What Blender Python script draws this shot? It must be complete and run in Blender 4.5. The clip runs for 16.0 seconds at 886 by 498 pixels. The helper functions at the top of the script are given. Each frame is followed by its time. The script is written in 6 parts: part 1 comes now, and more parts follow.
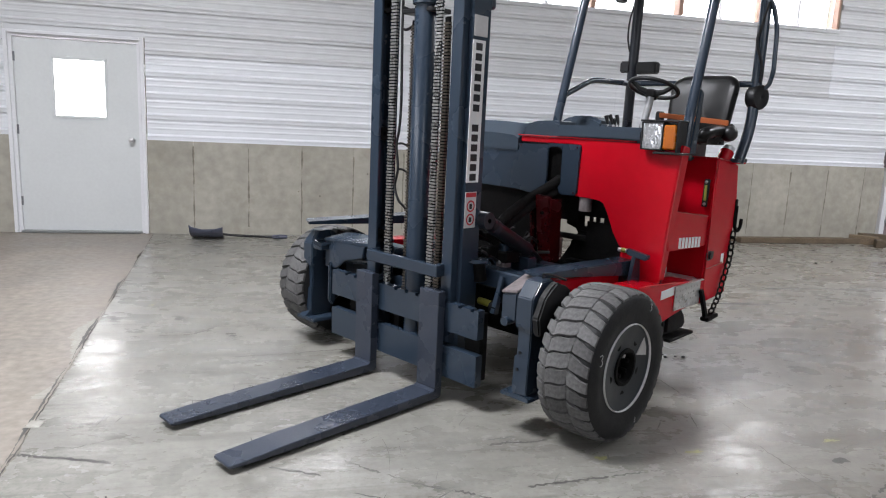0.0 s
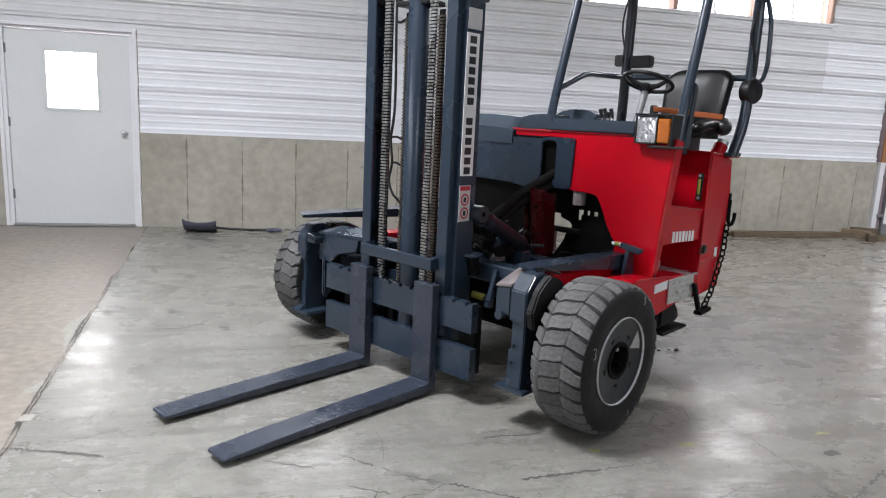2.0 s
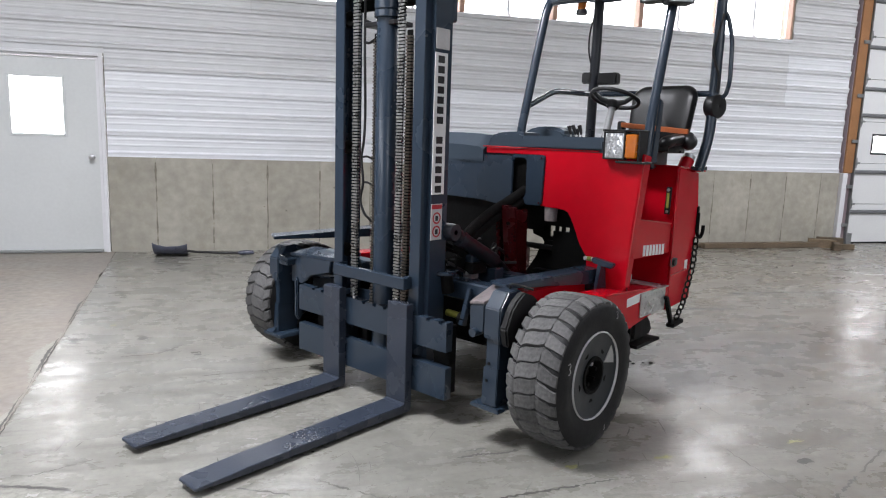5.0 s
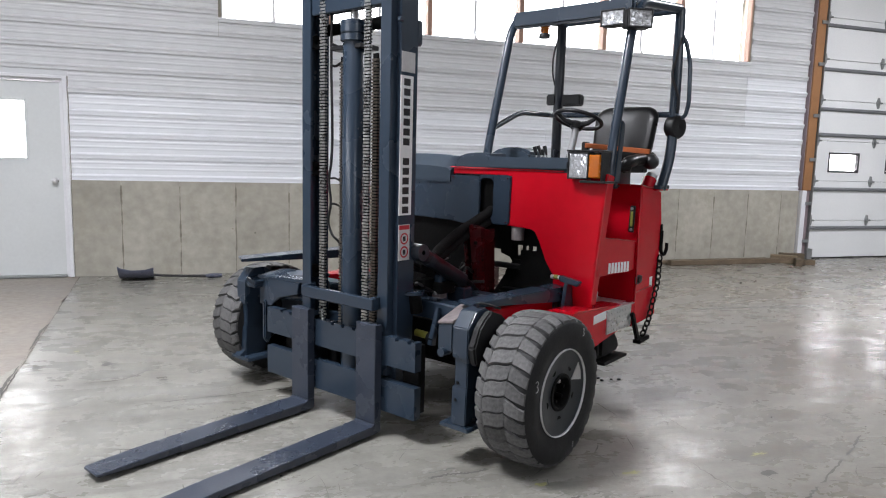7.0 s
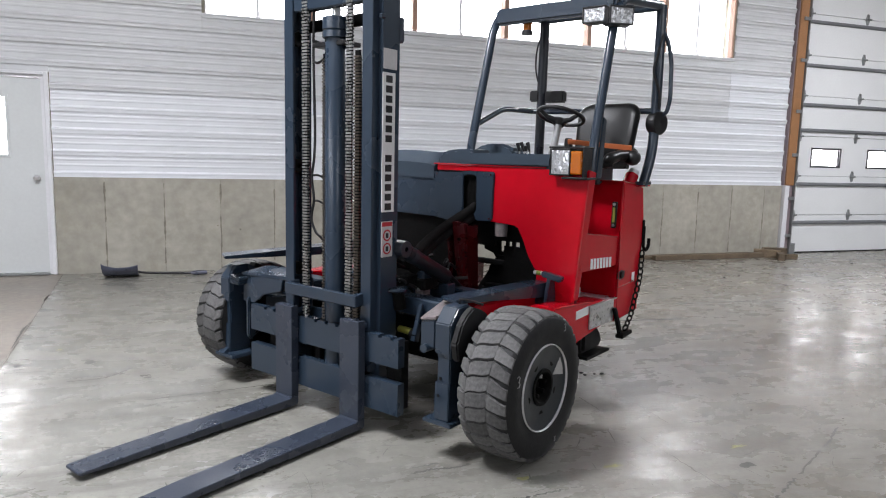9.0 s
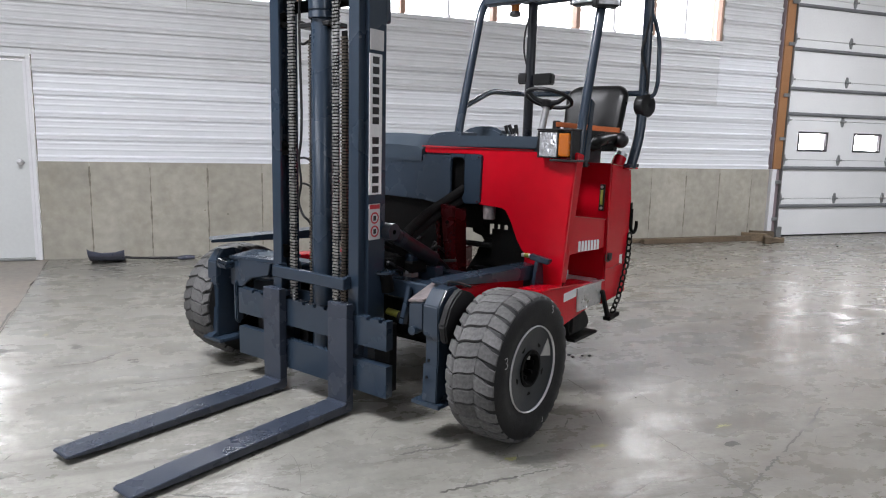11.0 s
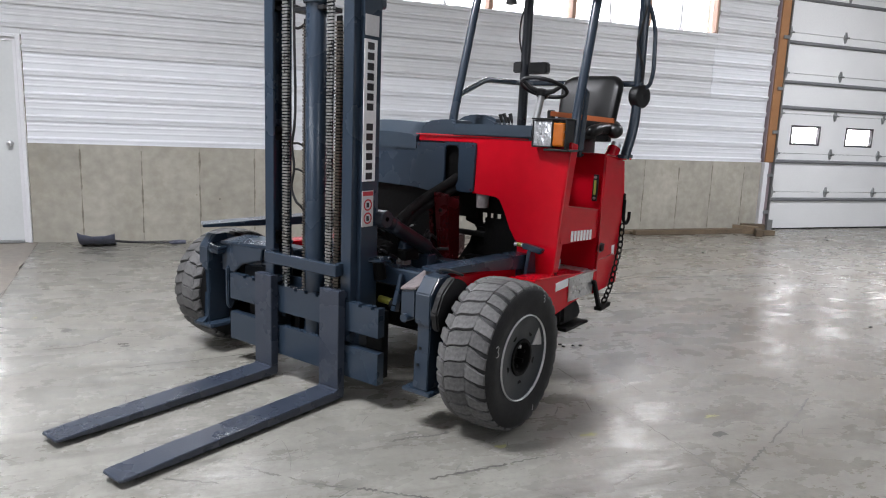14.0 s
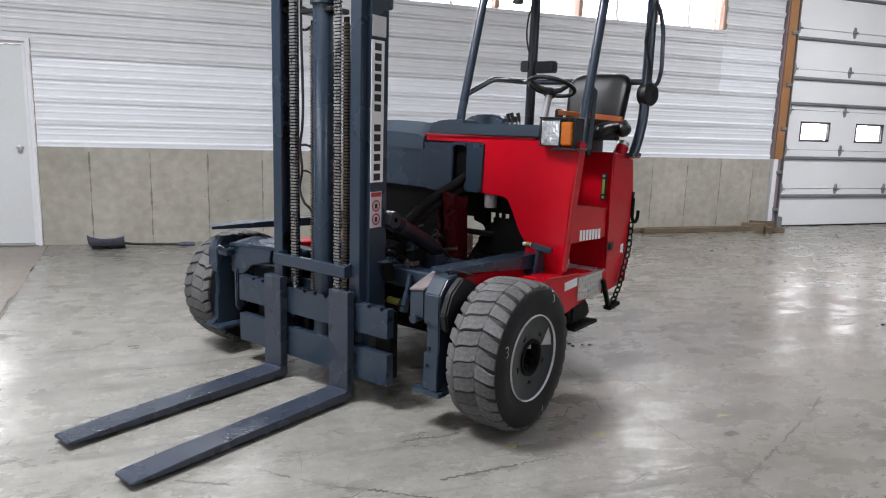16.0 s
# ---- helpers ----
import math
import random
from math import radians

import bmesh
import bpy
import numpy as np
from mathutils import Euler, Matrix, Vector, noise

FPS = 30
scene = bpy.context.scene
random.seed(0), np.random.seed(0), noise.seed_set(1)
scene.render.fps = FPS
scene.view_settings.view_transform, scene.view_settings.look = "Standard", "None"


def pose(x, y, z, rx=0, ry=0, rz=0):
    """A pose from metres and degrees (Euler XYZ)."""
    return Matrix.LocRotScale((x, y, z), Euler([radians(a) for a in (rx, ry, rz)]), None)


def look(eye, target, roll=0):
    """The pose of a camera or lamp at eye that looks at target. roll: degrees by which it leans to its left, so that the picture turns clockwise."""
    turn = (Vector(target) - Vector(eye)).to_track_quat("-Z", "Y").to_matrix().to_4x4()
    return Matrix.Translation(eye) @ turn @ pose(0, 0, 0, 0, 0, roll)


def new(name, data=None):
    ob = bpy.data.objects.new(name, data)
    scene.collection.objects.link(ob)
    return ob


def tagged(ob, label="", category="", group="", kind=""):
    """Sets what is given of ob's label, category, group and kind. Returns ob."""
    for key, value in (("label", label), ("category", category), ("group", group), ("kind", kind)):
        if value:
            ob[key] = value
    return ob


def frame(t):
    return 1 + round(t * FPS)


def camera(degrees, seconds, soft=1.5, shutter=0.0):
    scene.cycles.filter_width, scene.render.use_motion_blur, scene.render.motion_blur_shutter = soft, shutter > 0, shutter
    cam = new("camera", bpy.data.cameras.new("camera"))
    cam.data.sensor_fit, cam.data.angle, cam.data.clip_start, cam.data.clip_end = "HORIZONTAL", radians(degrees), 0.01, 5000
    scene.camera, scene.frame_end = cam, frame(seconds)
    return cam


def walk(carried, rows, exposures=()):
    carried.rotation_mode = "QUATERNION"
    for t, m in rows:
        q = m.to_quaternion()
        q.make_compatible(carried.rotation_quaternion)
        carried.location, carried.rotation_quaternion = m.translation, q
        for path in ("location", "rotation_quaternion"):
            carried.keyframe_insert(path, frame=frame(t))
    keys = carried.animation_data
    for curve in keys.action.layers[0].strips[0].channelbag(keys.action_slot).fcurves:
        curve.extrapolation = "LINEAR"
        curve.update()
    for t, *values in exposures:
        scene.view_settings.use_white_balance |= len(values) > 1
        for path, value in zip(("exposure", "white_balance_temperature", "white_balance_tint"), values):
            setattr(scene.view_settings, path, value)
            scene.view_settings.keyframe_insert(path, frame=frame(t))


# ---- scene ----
cam = camera(66.24, 16.0, soft=1.1)
EXPOSURES = [(0.0, 0.0, 6450, 15), (16.0, 0.0, 6450, 15)]
PATH = [
    (0.0, pose(-0.032, 0.040, 1.349, 79.80, -2.61, -12.35)),
    (0.5, pose(-0.030, 0.039, 1.348, 79.94, -2.36, -12.68)),
    (1.0, pose(-0.022, 0.041, 1.344, 79.81, -2.25, -12.83)),
    (1.5, pose(-0.029, 0.038, 1.348, 79.54, -2.43, -12.90)),
    (2.0, pose(-0.030, 0.041, 1.348, 79.29, -2.75, -12.80)),
    (2.5, pose(-0.033, 0.046, 1.344, 79.17, -2.84, -12.68)),
    (3.0, pose(-0.027, 0.049, 1.339, 78.85, -2.80, -12.56)),
    (3.5, pose(-0.032, 0.046, 1.342, 78.37, -2.79, -12.35)),
    (4.0, pose(-0.032, 0.044, 1.350, 78.81, -2.81, -12.54)),
    (4.5, pose(-0.027, 0.045, 1.349, 79.56, -2.32, -14.16)),
    (5.0, pose(-0.016, 0.042, 1.351, 80.89, -1.83, -15.06)),
    (7.5, pose(-0.000, 0.006, 1.354, 82.69, -1.48, -17.67)),
    (8.0, pose(0.003, -0.002, 1.352, 82.20, -1.46, -17.29)),
    (8.5, pose(0.005, -0.005, 1.353, 82.16, -1.46, -17.10)),
    (9.0, pose(0.019, -0.006, 1.361, 82.32, -1.37, -18.51)),
    (11.5, pose(0.028, -0.008, 1.346, 80.70, -1.38, -19.40)),
    (12.0, pose(0.025, -0.006, 1.351, 80.46, -1.42, -19.34)),
    (12.5, pose(0.029, -0.004, 1.350, 80.93, -1.61, -19.60)),
    (13.0, pose(0.030, -0.002, 1.346, 80.59, -1.65, -20.03)),
    (13.5, pose(0.027, -0.001, 1.348, 80.40, -1.85, -19.99)),
    (14.0, pose(0.025, -0.005, 1.345, 80.14, -2.21, -19.93)),
    (14.5, pose(0.023, -0.009, 1.354, 79.96, -2.48, -20.03)),
    (15.0, pose(0.020, -0.006, 1.355, 80.18, -2.20, -19.56)),
    (15.5, pose(0.020, -0.002, 1.352, 80.50, -1.77, -19.63)),
    (16.0, pose(0.022, 0.001, 1.349, 80.07, -1.69, -19.37)),
]
walk(cam, PATH, EXPOSURES)

# ---- light ----
world = bpy.data.worlds.new("world")
scene.world = world
world.use_nodes = True
wn = world.node_tree.nodes
sky = wn.new("ShaderNodeTexSky")
sky.sky_type = "NISHITA"
sky.sun_disc = False
sky.sun_elevation = radians(35)
sky.sun_rotation = radians(200)
wn["Background"].inputs["Strength"].default_value = 0.08
world.node_tree.links.new(sky.outputs[0], wn["Background"].inputs["Color"])


def area_daylight(name, eye, target, w, h, watts, color=(0.93, 0.97, 1.0)):
    """A daylight area lamp; only the north one stands in a known window."""
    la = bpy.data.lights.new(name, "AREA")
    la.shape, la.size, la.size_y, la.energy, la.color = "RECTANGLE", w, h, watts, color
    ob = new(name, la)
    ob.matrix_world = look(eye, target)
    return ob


area_daylight("area_daylight", (3.56, 8.50, 3.50), (3.56, 0, 0.5), 7.1, 1.15, 150)
# no windows are known behind and to the left; these two lamps are added
area_daylight("area_daylight", (7.0, -9.30, 3.60), (10.5, 0, 2.2), 13.5, 1.3, 215)
area_daylight("area_daylight", (-8.30, -1.0, 3.40), (0, -1.0, 2.0), 10.0, 1.3, 210)
# overhead light follows the shadows, but these roof lamps are added, unseen
area_daylight("overhead_fill", (4.64, -0.6, 5.38), (4.64, -0.6, 0), 19.0, 1.2, 130)
area_daylight("overhead_fill", (-1.7, 3.0, 5.38), (-1.7, 3.0, 0), 1.9, 1.0, 540)
area_daylight("overhead_fill", (8.4, 4.4, 5.38), (8.4, 4.4, 0), 2.6, 1.2, 390)

# ---- materials ----
def material(name, base, rough=0.5, metal=0.0, tone=0.12, scale=3.0, grain=60.0, bump=0.02, dirt=None, dirt_amount=0.0, coat=0.0, rough_var=0.1, piece=0.0, spec=0.5):
    """A painted, cast or poured surface: broad stains, fine grain, a little relief, optional dirt patches."""
    m = bpy.data.materials.new(name)
    m.use_nodes = True
    nt = m.node_tree
    n, l = nt.nodes, nt.links
    b = n["Principled BSDF"]
    co = n.new("ShaderNodeTexCoord")
    big = n.new("ShaderNodeTexNoise")
    big.inputs["Scale"].default_value, big.inputs["Detail"].default_value = scale, 5
    fine = n.new("ShaderNodeTexNoise")
    fine.inputs["Scale"].default_value, fine.inputs["Detail"].default_value = grain, 3
    l.new(co.outputs["Object"], big.inputs["Vector"])
    l.new(co.outputs["Object"], fine.inputs["Vector"])
    mixf = n.new("ShaderNodeMath")
    mixf.operation = "ADD"
    l.new(big.outputs["Fac"], mixf.inputs[0])
    l.new(fine.outputs["Fac"], mixf.inputs[1])
    ramp = n.new("ShaderNodeMapRange")
    ramp.inputs["From Min"].default_value, ramp.inputs["From Max"].default_value = 0.6, 1.4
    ramp.inputs["To Min"].default_value, ramp.inputs["To Max"].default_value = 1 - tone, 1 + tone
    l.new(mixf.outputs[0], ramp.inputs["Value"])
    col = n.new("ShaderNodeVectorMath")
    col.operation = "SCALE"
    col.inputs[0].default_value = base
    l.new(ramp.outputs[0], col.inputs["Scale"])
    out = col.outputs[0]
    if piece:
        info = n.new("ShaderNodeObjectInfo")
        pr = n.new("ShaderNodeMapRange")
        pr.inputs["To Min"].default_value, pr.inputs["To Max"].default_value = 1 - piece, 1 + piece
        l.new(info.outputs["Random"], pr.inputs["Value"])
        ps = n.new("ShaderNodeVectorMath")
        ps.operation = "SCALE"
        l.new(out, ps.inputs[0])
        l.new(pr.outputs[0], ps.inputs["Scale"])
        out = ps.outputs[0]
    if dirt:
        dn = n.new("ShaderNodeTexNoise")
        dn.inputs["Scale"].default_value, dn.inputs["Detail"].default_value = scale * 2.3, 8
        dn.inputs["Roughness"].default_value = 0.7
        l.new(co.outputs["Object"], dn.inputs["Vector"])
        dr = n.new("ShaderNodeMapRange")
        dr.inputs["From Min"].default_value, dr.inputs["From Max"].default_value = 0.5, 0.75
        dr.inputs["To Max"].default_value = dirt_amount
        l.new(dn.outputs["Fac"], dr.inputs["Value"])
        mx = n.new("ShaderNodeMix")
        mx.data_type = "RGBA"
        l.new(dr.outputs[0], mx.inputs["Factor"])
        l.new(out, mx.inputs["A"])
        mx.inputs["B"].default_value = (*dirt, 1)
        out = mx.outputs["Result"]
    l.new(out, b.inputs["Base Color"])
    rr = n.new("ShaderNodeMapRange")
    rr.inputs["From Min"].default_value, rr.inputs["From Max"].default_value = 0.3, 0.7
    rr.inputs["To Min"].default_value, rr.inputs["To Max"].default_value = max(0.02, rough - rough_var), min(1, rough + rough_var)
    l.new(big.outputs["Fac"], rr.inputs["Value"])
    l.new(rr.outputs[0], b.inputs["Roughness"])
    b.inputs["Metallic"].default_value = metal
    b.inputs["Specular IOR Level"].default_value = spec
    b.inputs["Coat Weight"].default_value = coat
    b.inputs["Coat Roughness"].default_value = 0.12
    if bump:
        bp = n.new("ShaderNodeBump")
        bp.inputs["Strength"].default_value, bp.inputs["Distance"].default_value = 0.5, bump
        l.new(mixf.outputs[0], bp.inputs["Height"])
        l.new(bp.outputs[0], b.inputs["Normal"])
    return m


def glowing(name, color, strength):
    m = bpy.data.materials.new(name)
    m.use_nodes = True
    b = m.node_tree.nodes["Principled BSDF"]
    b.inputs["Base Color"].default_value = (*color, 1)
    b.inputs["Emission Color"].default_value = (*color, 1)
    b.inputs["Emission Strength"].default_value = strength
    return m


def glass(name, color=(1, 1, 1), rough=0.0):
    m = bpy.data.materials.new(name)
    m.use_nodes = True
    b = m.node_tree.nodes["Principled BSDF"]
    b.inputs["Base Color"].default_value = (*color, 1)
    b.inputs["Roughness"].default_value = rough
    b.inputs["Transmission Weight"].default_value = 1.0
    b.inputs["IOR"].default_value = 1.2
    return m


GREY = material("grey_paint", (0.022, 0.0355, 0.055), 0.27, rough_var=0.02, tone=0.05, scale=2.5, grain=25, bump=0.0, coat=0.2)
GREY_MATT = material("dull_grey_plastic", (0.028, 0.044, 0.064), 0.46, tone=0.08, scale=4, grain=60, bump=0.0004)
GUARD_DARK = material("dark_guard_paint", (0.010, 0.012, 0.018), 0.3, tone=0.1, scale=4, grain=60, bump=0.0004)
GREY_WORN = material("worn_grey_paint", (0.034, 0.0425, 0.061), 0.28, rough_var=0.06, tone=0.16, scale=5, grain=90, bump=0.0006, dirt=(0.07, 0.074, 0.09), dirt_amount=0.22)
RED = material("red_paint", (0.51, 0.0035, 0.013), 0.24, rough_var=0.02, tone=0.08, scale=2.4, grain=14, bump=0.0005, coat=0.12, spec=0.25)
RED_EDGE = material("glossy_red_edge", (0.5, 0.02, 0.03), 0.12, tone=0.1, scale=20, grain=60, bump=0.0005, coat=1.0)
# red lowered in its colour for shade in the bay; cover bolts share it
RED_DARK = material("shade_red_paint", (0.045, 0.0015, 0.003), 0.24, tone=0.3, scale=8, grain=60, bump=0.002, dirt=(0.03, 0.01, 0.01), dirt_amount=0.7)
BLACK = material("black_plastic", (0.008, 0.008, 0.009), 0.42, tone=0.25, scale=12, grain=200, bump=0.001)
# near-black for real black parts and for sheets that stand in for shade
BLACK_DEEP = material("black_parts_and_shade", (0.003, 0.003, 0.003), 0.6, tone=0.4, scale=12, grain=60, bump=0.004, dirt=(0.008, 0.007, 0.006), dirt_amount=0.5, spec=0.12)
PRIMER = material("pale_worn_primer", (0.2, 0.17, 0.17), 0.5, tone=0.25, scale=9, grain=90, bump=0.001, dirt=(0.05, 0.05, 0.055), dirt_amount=0.6)
WALL_PLAIN = material("dull_hall_wall_paint", (0.36, 0.36, 0.355), 0.6, tone=0.08, scale=1.0, bump=0.002)
DISC = material("wheel_grey_paint", (0.017, 0.021, 0.025), 0.4, tone=0.12, scale=8, grain=90, bump=0.001)
GREY_DARK = material("dark_grey_paint", (0.02, 0.025, 0.034), 0.4, tone=0.3, scale=9, grain=90, bump=0.002)
RAM_DARK = material("dark_ram_paint", (0.009, 0.0115, 0.016), 0.36, tone=0.3, scale=9, grain=90, bump=0.001)
HOSE = material("woven_hose_sleeve", (0.013, 0.0125, 0.0125), 0.8, tone=0.5, scale=30, grain=300, bump=0.004, spec=0.05)
VINYL = material("black_vinyl", (0.0045, 0.0044, 0.0045), 0.36, tone=0.2, scale=10, grain=250, bump=0.0008, spec=0.25)
RUBBER = material("black_rubber", (0.012, 0.012, 0.0125), 0.6, tone=0.3, scale=9, grain=120, bump=0.002, dirt=(0.035, 0.034, 0.033), dirt_amount=0.3, spec=0.3)
TREAD = material("dusty_tread_rubber", (0.086, 0.084, 0.083), 0.8, tone=0.5, scale=9, grain=70, bump=0.004, piece=0.26, dirt=(0.15, 0.147, 0.145), dirt_amount=0.55)
CHAIN = material("dim_chain_steel", (0.14, 0.12, 0.1), 0.4, 0.7, tone=0.35, scale=14, grain=140, bump=0.001, dirt=(0.02, 0.018, 0.015), dirt_amount=0.7)
CHAIN_SHINY = material("bare_chain_steel", (0.44, 0.44, 0.43), 0.3, 0.8, tone=0.3, scale=14, grain=140, bump=0.001, dirt=(0.08, 0.06, 0.05), dirt_amount=0.5)
STEEL = material("bright_steel", (0.62, 0.62, 0.63), 0.3, 0.9, tone=0.15, scale=8, grain=150, bump=0.001)
WHITE_PAINT = material("white_rim_paint", (0.6, 0.6, 0.6), 0.35, tone=0.15, scale=8, grain=60, bump=0.001)
DECAL = material("white_decal", (0.78, 0.78, 0.78), 0.4, tone=0.05, bump=0)
LABEL_GREY = material("dull_sticker_white", (0.5, 0.49, 0.49), 0.5, tone=0.08, bump=0)
INK = material("black_ink", (0.01, 0.01, 0.012), 0.5, tone=0.1, bump=0)
DECAL_RED = material("red_decal", (0.42, 0.02, 0.03), 0.4, tone=0.08, bump=0)
YELLOW = material("yellow_paint", (0.22, 0.215, 0.035), 0.45, tone=0.2, scale=20, grain=90, bump=0.001)
AMBER_BODY = material("amber_reflector", (0.44, 0.115, 0.006), 0.2, tone=0.1, scale=40, grain=200, bump=0.002)
LAMP_FACE = material("cut_glass_reflector", (0.6, 0.61, 0.63), 0.16, 0.55, tone=0.25, scale=60, grain=300, bump=0.0)
ORANGE = material("orange_webbing", (0.4, 0.1, 0.025), 0.7, tone=0.15, scale=20, grain=300, bump=0.001)
SIDING = material("white_siding_paint", (0.73, 0.745, 0.77), 0.42, tone=0.03, scale=1.2, grain=9, bump=0.0004, piece=0.02)
# greyer tone for most sheets above the lower rows
SIDING_GREYER = material("grey_white_siding_paint", (0.62, 0.627, 0.637), 0.48, tone=0.05, scale=1.5, grain=9, bump=0.0004, piece=0.025)
CONCRETE_WALL = material("cast_concrete", (0.385, 0.364, 0.308), 0.85, tone=0.24, scale=1.6, grain=9, bump=0.003, dirt=(0.285, 0.26, 0.2), dirt_amount=0.6, piece=0.05)
SEAM = material("concrete_seam", (0.24, 0.225, 0.18), 0.9, tone=0.3, scale=9, grain=50, bump=0.004)
DOOR_WHITE = material("white_door_paint", (0.64, 0.66, 0.655), 0.4, tone=0.04, scale=2, grain=30, bump=0.001, dirt=(0.4, 0.38, 0.36), dirt_amount=0.08)
TRIM_WHITE = material("white_trim_paint", (0.72, 0.72, 0.74), 0.45, tone=0.06, scale=4, grain=40, bump=0.001)
WOOD = material("orange_stained_wood", (0.32, 0.155, 0.065), 0.6, tone=0.25, scale=6, grain=60, bump=0.003)
WOOD_DIRTY = material("weathered_wood", (0.15, 0.11, 0.07), 0.8, piece=0.3, tone=0.4, scale=8, grain=60, bump=0.004)
JAMB = material("faded_jamb_paint", (0.22, 0.17, 0.18), 0.6, tone=0.2, scale=6, grain=60, bump=0.001)
GALV = material("galvanised_steel", (0.3, 0.31, 0.31), 0.45, 0.6, tone=0.2, scale=10, grain=80, bump=0.001)
OVERHEAD = material("white_steel_door_paint", (0.8, 0.81, 0.81), 0.42, tone=0.04, scale=2, grain=40, bump=0.002, piece=0.02)
SEAL = material("grey_strut_paint", (0.17, 0.175, 0.185), 0.5, tone=0.2, bump=0.001)
SEAL_BLACK = material("black_rubber_seal", (0.05, 0.045, 0.05), 0.6, tone=0.2, bump=0.001)
CEILING = material("grey_ceiling_liner", (0.33, 0.33, 0.33), 0.6, tone=0.05, scale=1, bump=0.002)
MULLION = material("brown_mullion", (0.36, 0.22, 0.16), 0.6, tone=0.15, bump=0.001)
SKY_GLOW = glowing("overcast_sky", (0.97, 0.985, 1.0), 2.0)
DOOR_GLOW = glowing("daylit_door_yard", (0.97, 0.985, 1.0), 9.0)
YARD_GLOW = glowing("daylit_yard", (0.97, 0.985, 1.0), 11.5)
PANE = glass("window_pane")
BAG = material("dark_blue_plastic", (0.085, 0.092, 0.13), 0.32, tone=0.3, scale=14, grain=80, bump=0.006)
DIAMOND = material("bright_tread_plate", (0.66, 0.66, 0.66), 0.33, 0.85, tone=0.2, scale=14, grain=160, bump=0.001)

# ---- building helpers ----
def mesh_of(bm, mat, smooth=False):
    bmesh.ops.recalc_face_normals(bm, faces=bm.faces)
    me = bpy.data.meshes.new("mesh")
    bm.to_mesh(me)
    bm.free()
    for m in (mat if isinstance(mat, (list, tuple)) else (mat,)):
        me.materials.append(m)
    if smooth:
        me.polygons.foreach_set("use_smooth", [True] * len(me.polygons))
        me.set_sharp_from_angle(angle=radians(38))
    return me


def part(name, bm, mat, parent=None, label="", smooth=False):
    """Links a bmesh as ONE mesh object under a thing or a part."""
    ob = new(name, mesh_of(bm, mat, smooth))
    if parent:
        ob.parent = parent
    if label:
        tagged(ob, label)
    return ob


def thing(name, label, category, m=None, group="", kind=""):
    """An Empty at a thing's base that carries its parts."""
    ob = new(name)
    ob.empty_display_size = 0.1
    if m is not None:
        ob.matrix_world = m
    return tagged(ob, label, category, group, kind)


def merge(bm, other):
    me = bpy.data.meshes.new("tmp")
    other.to_mesh(me)
    other.free()
    bm.from_mesh(me)
    bpy.data.meshes.remove(me)
    return bm


def box(x0, x1, y0, y1, z0, z1, bevel=0.0, bm=None, seg=1):
    """A box between two corners, with rounded edges."""
    b = bmesh.new()
    bmesh.ops.create_cube(b, size=1)
    for v in b.verts:
        v.co = Vector(((x0 + x1) / 2 + v.co.x * (x1 - x0), (y0 + y1) / 2 + v.co.y * (y1 - y0), (z0 + z1) / 2 + v.co.z * (z1 - z0)))
    if bevel:
        bmesh.ops.bevel(b, geom=b.edges[:], offset=bevel, segments=seg, affect="EDGES", clamp_overlap=True)
    return merge(bm, b) if bm else b


def solid(pts0, pts1, bevel=0.0, bm=None):
    """A solid between two outlines with the same number of corners."""
    b = bmesh.new()
    lo = [b.verts.new(p) for p in pts0]
    hi = [b.verts.new(p) for p in pts1]
    n = len(lo)
    b.faces.new(lo[::-1])
    b.faces.new(hi)
    for i in range(n):
        b.faces.new((lo[i], lo[(i + 1) % n], hi[(i + 1) % n], hi[i]))
    bmesh.ops.recalc_face_normals(b, faces=b.faces)
    if bevel:
        bmesh.ops.bevel(b, geom=b.edges[:], offset=bevel, segments=2, affect="EDGES", clamp_overlap=True)
    return merge(bm, b) if bm else b


def tube(points, r, seg=10, bm=None, cap=True, closed=False, radii=None):
    """A round bar along a line of points."""
    b = bm or bmesh.new()
    pts = [Vector(p) for p in points]
    n = len(pts)
    side = None
    rings = []
    for i, p in enumerate(pts):
        if closed:
            d = (pts[(i + 1) % n] - pts[i - 1]).normalized()
        else:
            d = (pts[min(i + 1, n - 1)] - pts[max(i - 1, 0)]).normalized()
        if side is None:
            side = d.orthogonal().normalized()
        side = (side - d * side.dot(d)).normalized()
        up = d.cross(side)
        rr = radii[i] if radii else r
        rings.append([b.verts.new(p + (side * math.cos(a) + up * math.sin(a)) * rr) for a in (2 * math.pi * k / seg for k in range(seg))])
    for i in range(n if closed else n - 1):
        a, c = rings[i], rings[(i + 1) % n]
        for k in range(seg):
            b.faces.new((a[k], a[(k + 1) % seg], c[(k + 1) % seg], c[k]))
    if cap and not closed:
        b.faces.new(rings[0][::-1])
        b.faces.new(rings[-1])
    return b


def curve_points(points, n=8):
    """A smooth line through points."""
    P = [Vector(p) for p in points]
    P = [2 * P[0] - P[1]] + P + [2 * P[-1] - P[-2]]
    out = []
    for i in range(1, len(P) - 2):
        for k in range(n):
            t = k / n
            out.append(0.5 * (2 * P[i] + (P[i + 1] - P[i - 1]) * t + (2 * P[i - 1] - 5 * P[i] + 4 * P[i + 1] - P[i + 2]) * t * t + (3 * P[i] - P[i - 1] - 3 * P[i + 1] + P[i + 2]) * t ** 3))
    out.append(P[-2])
    return out


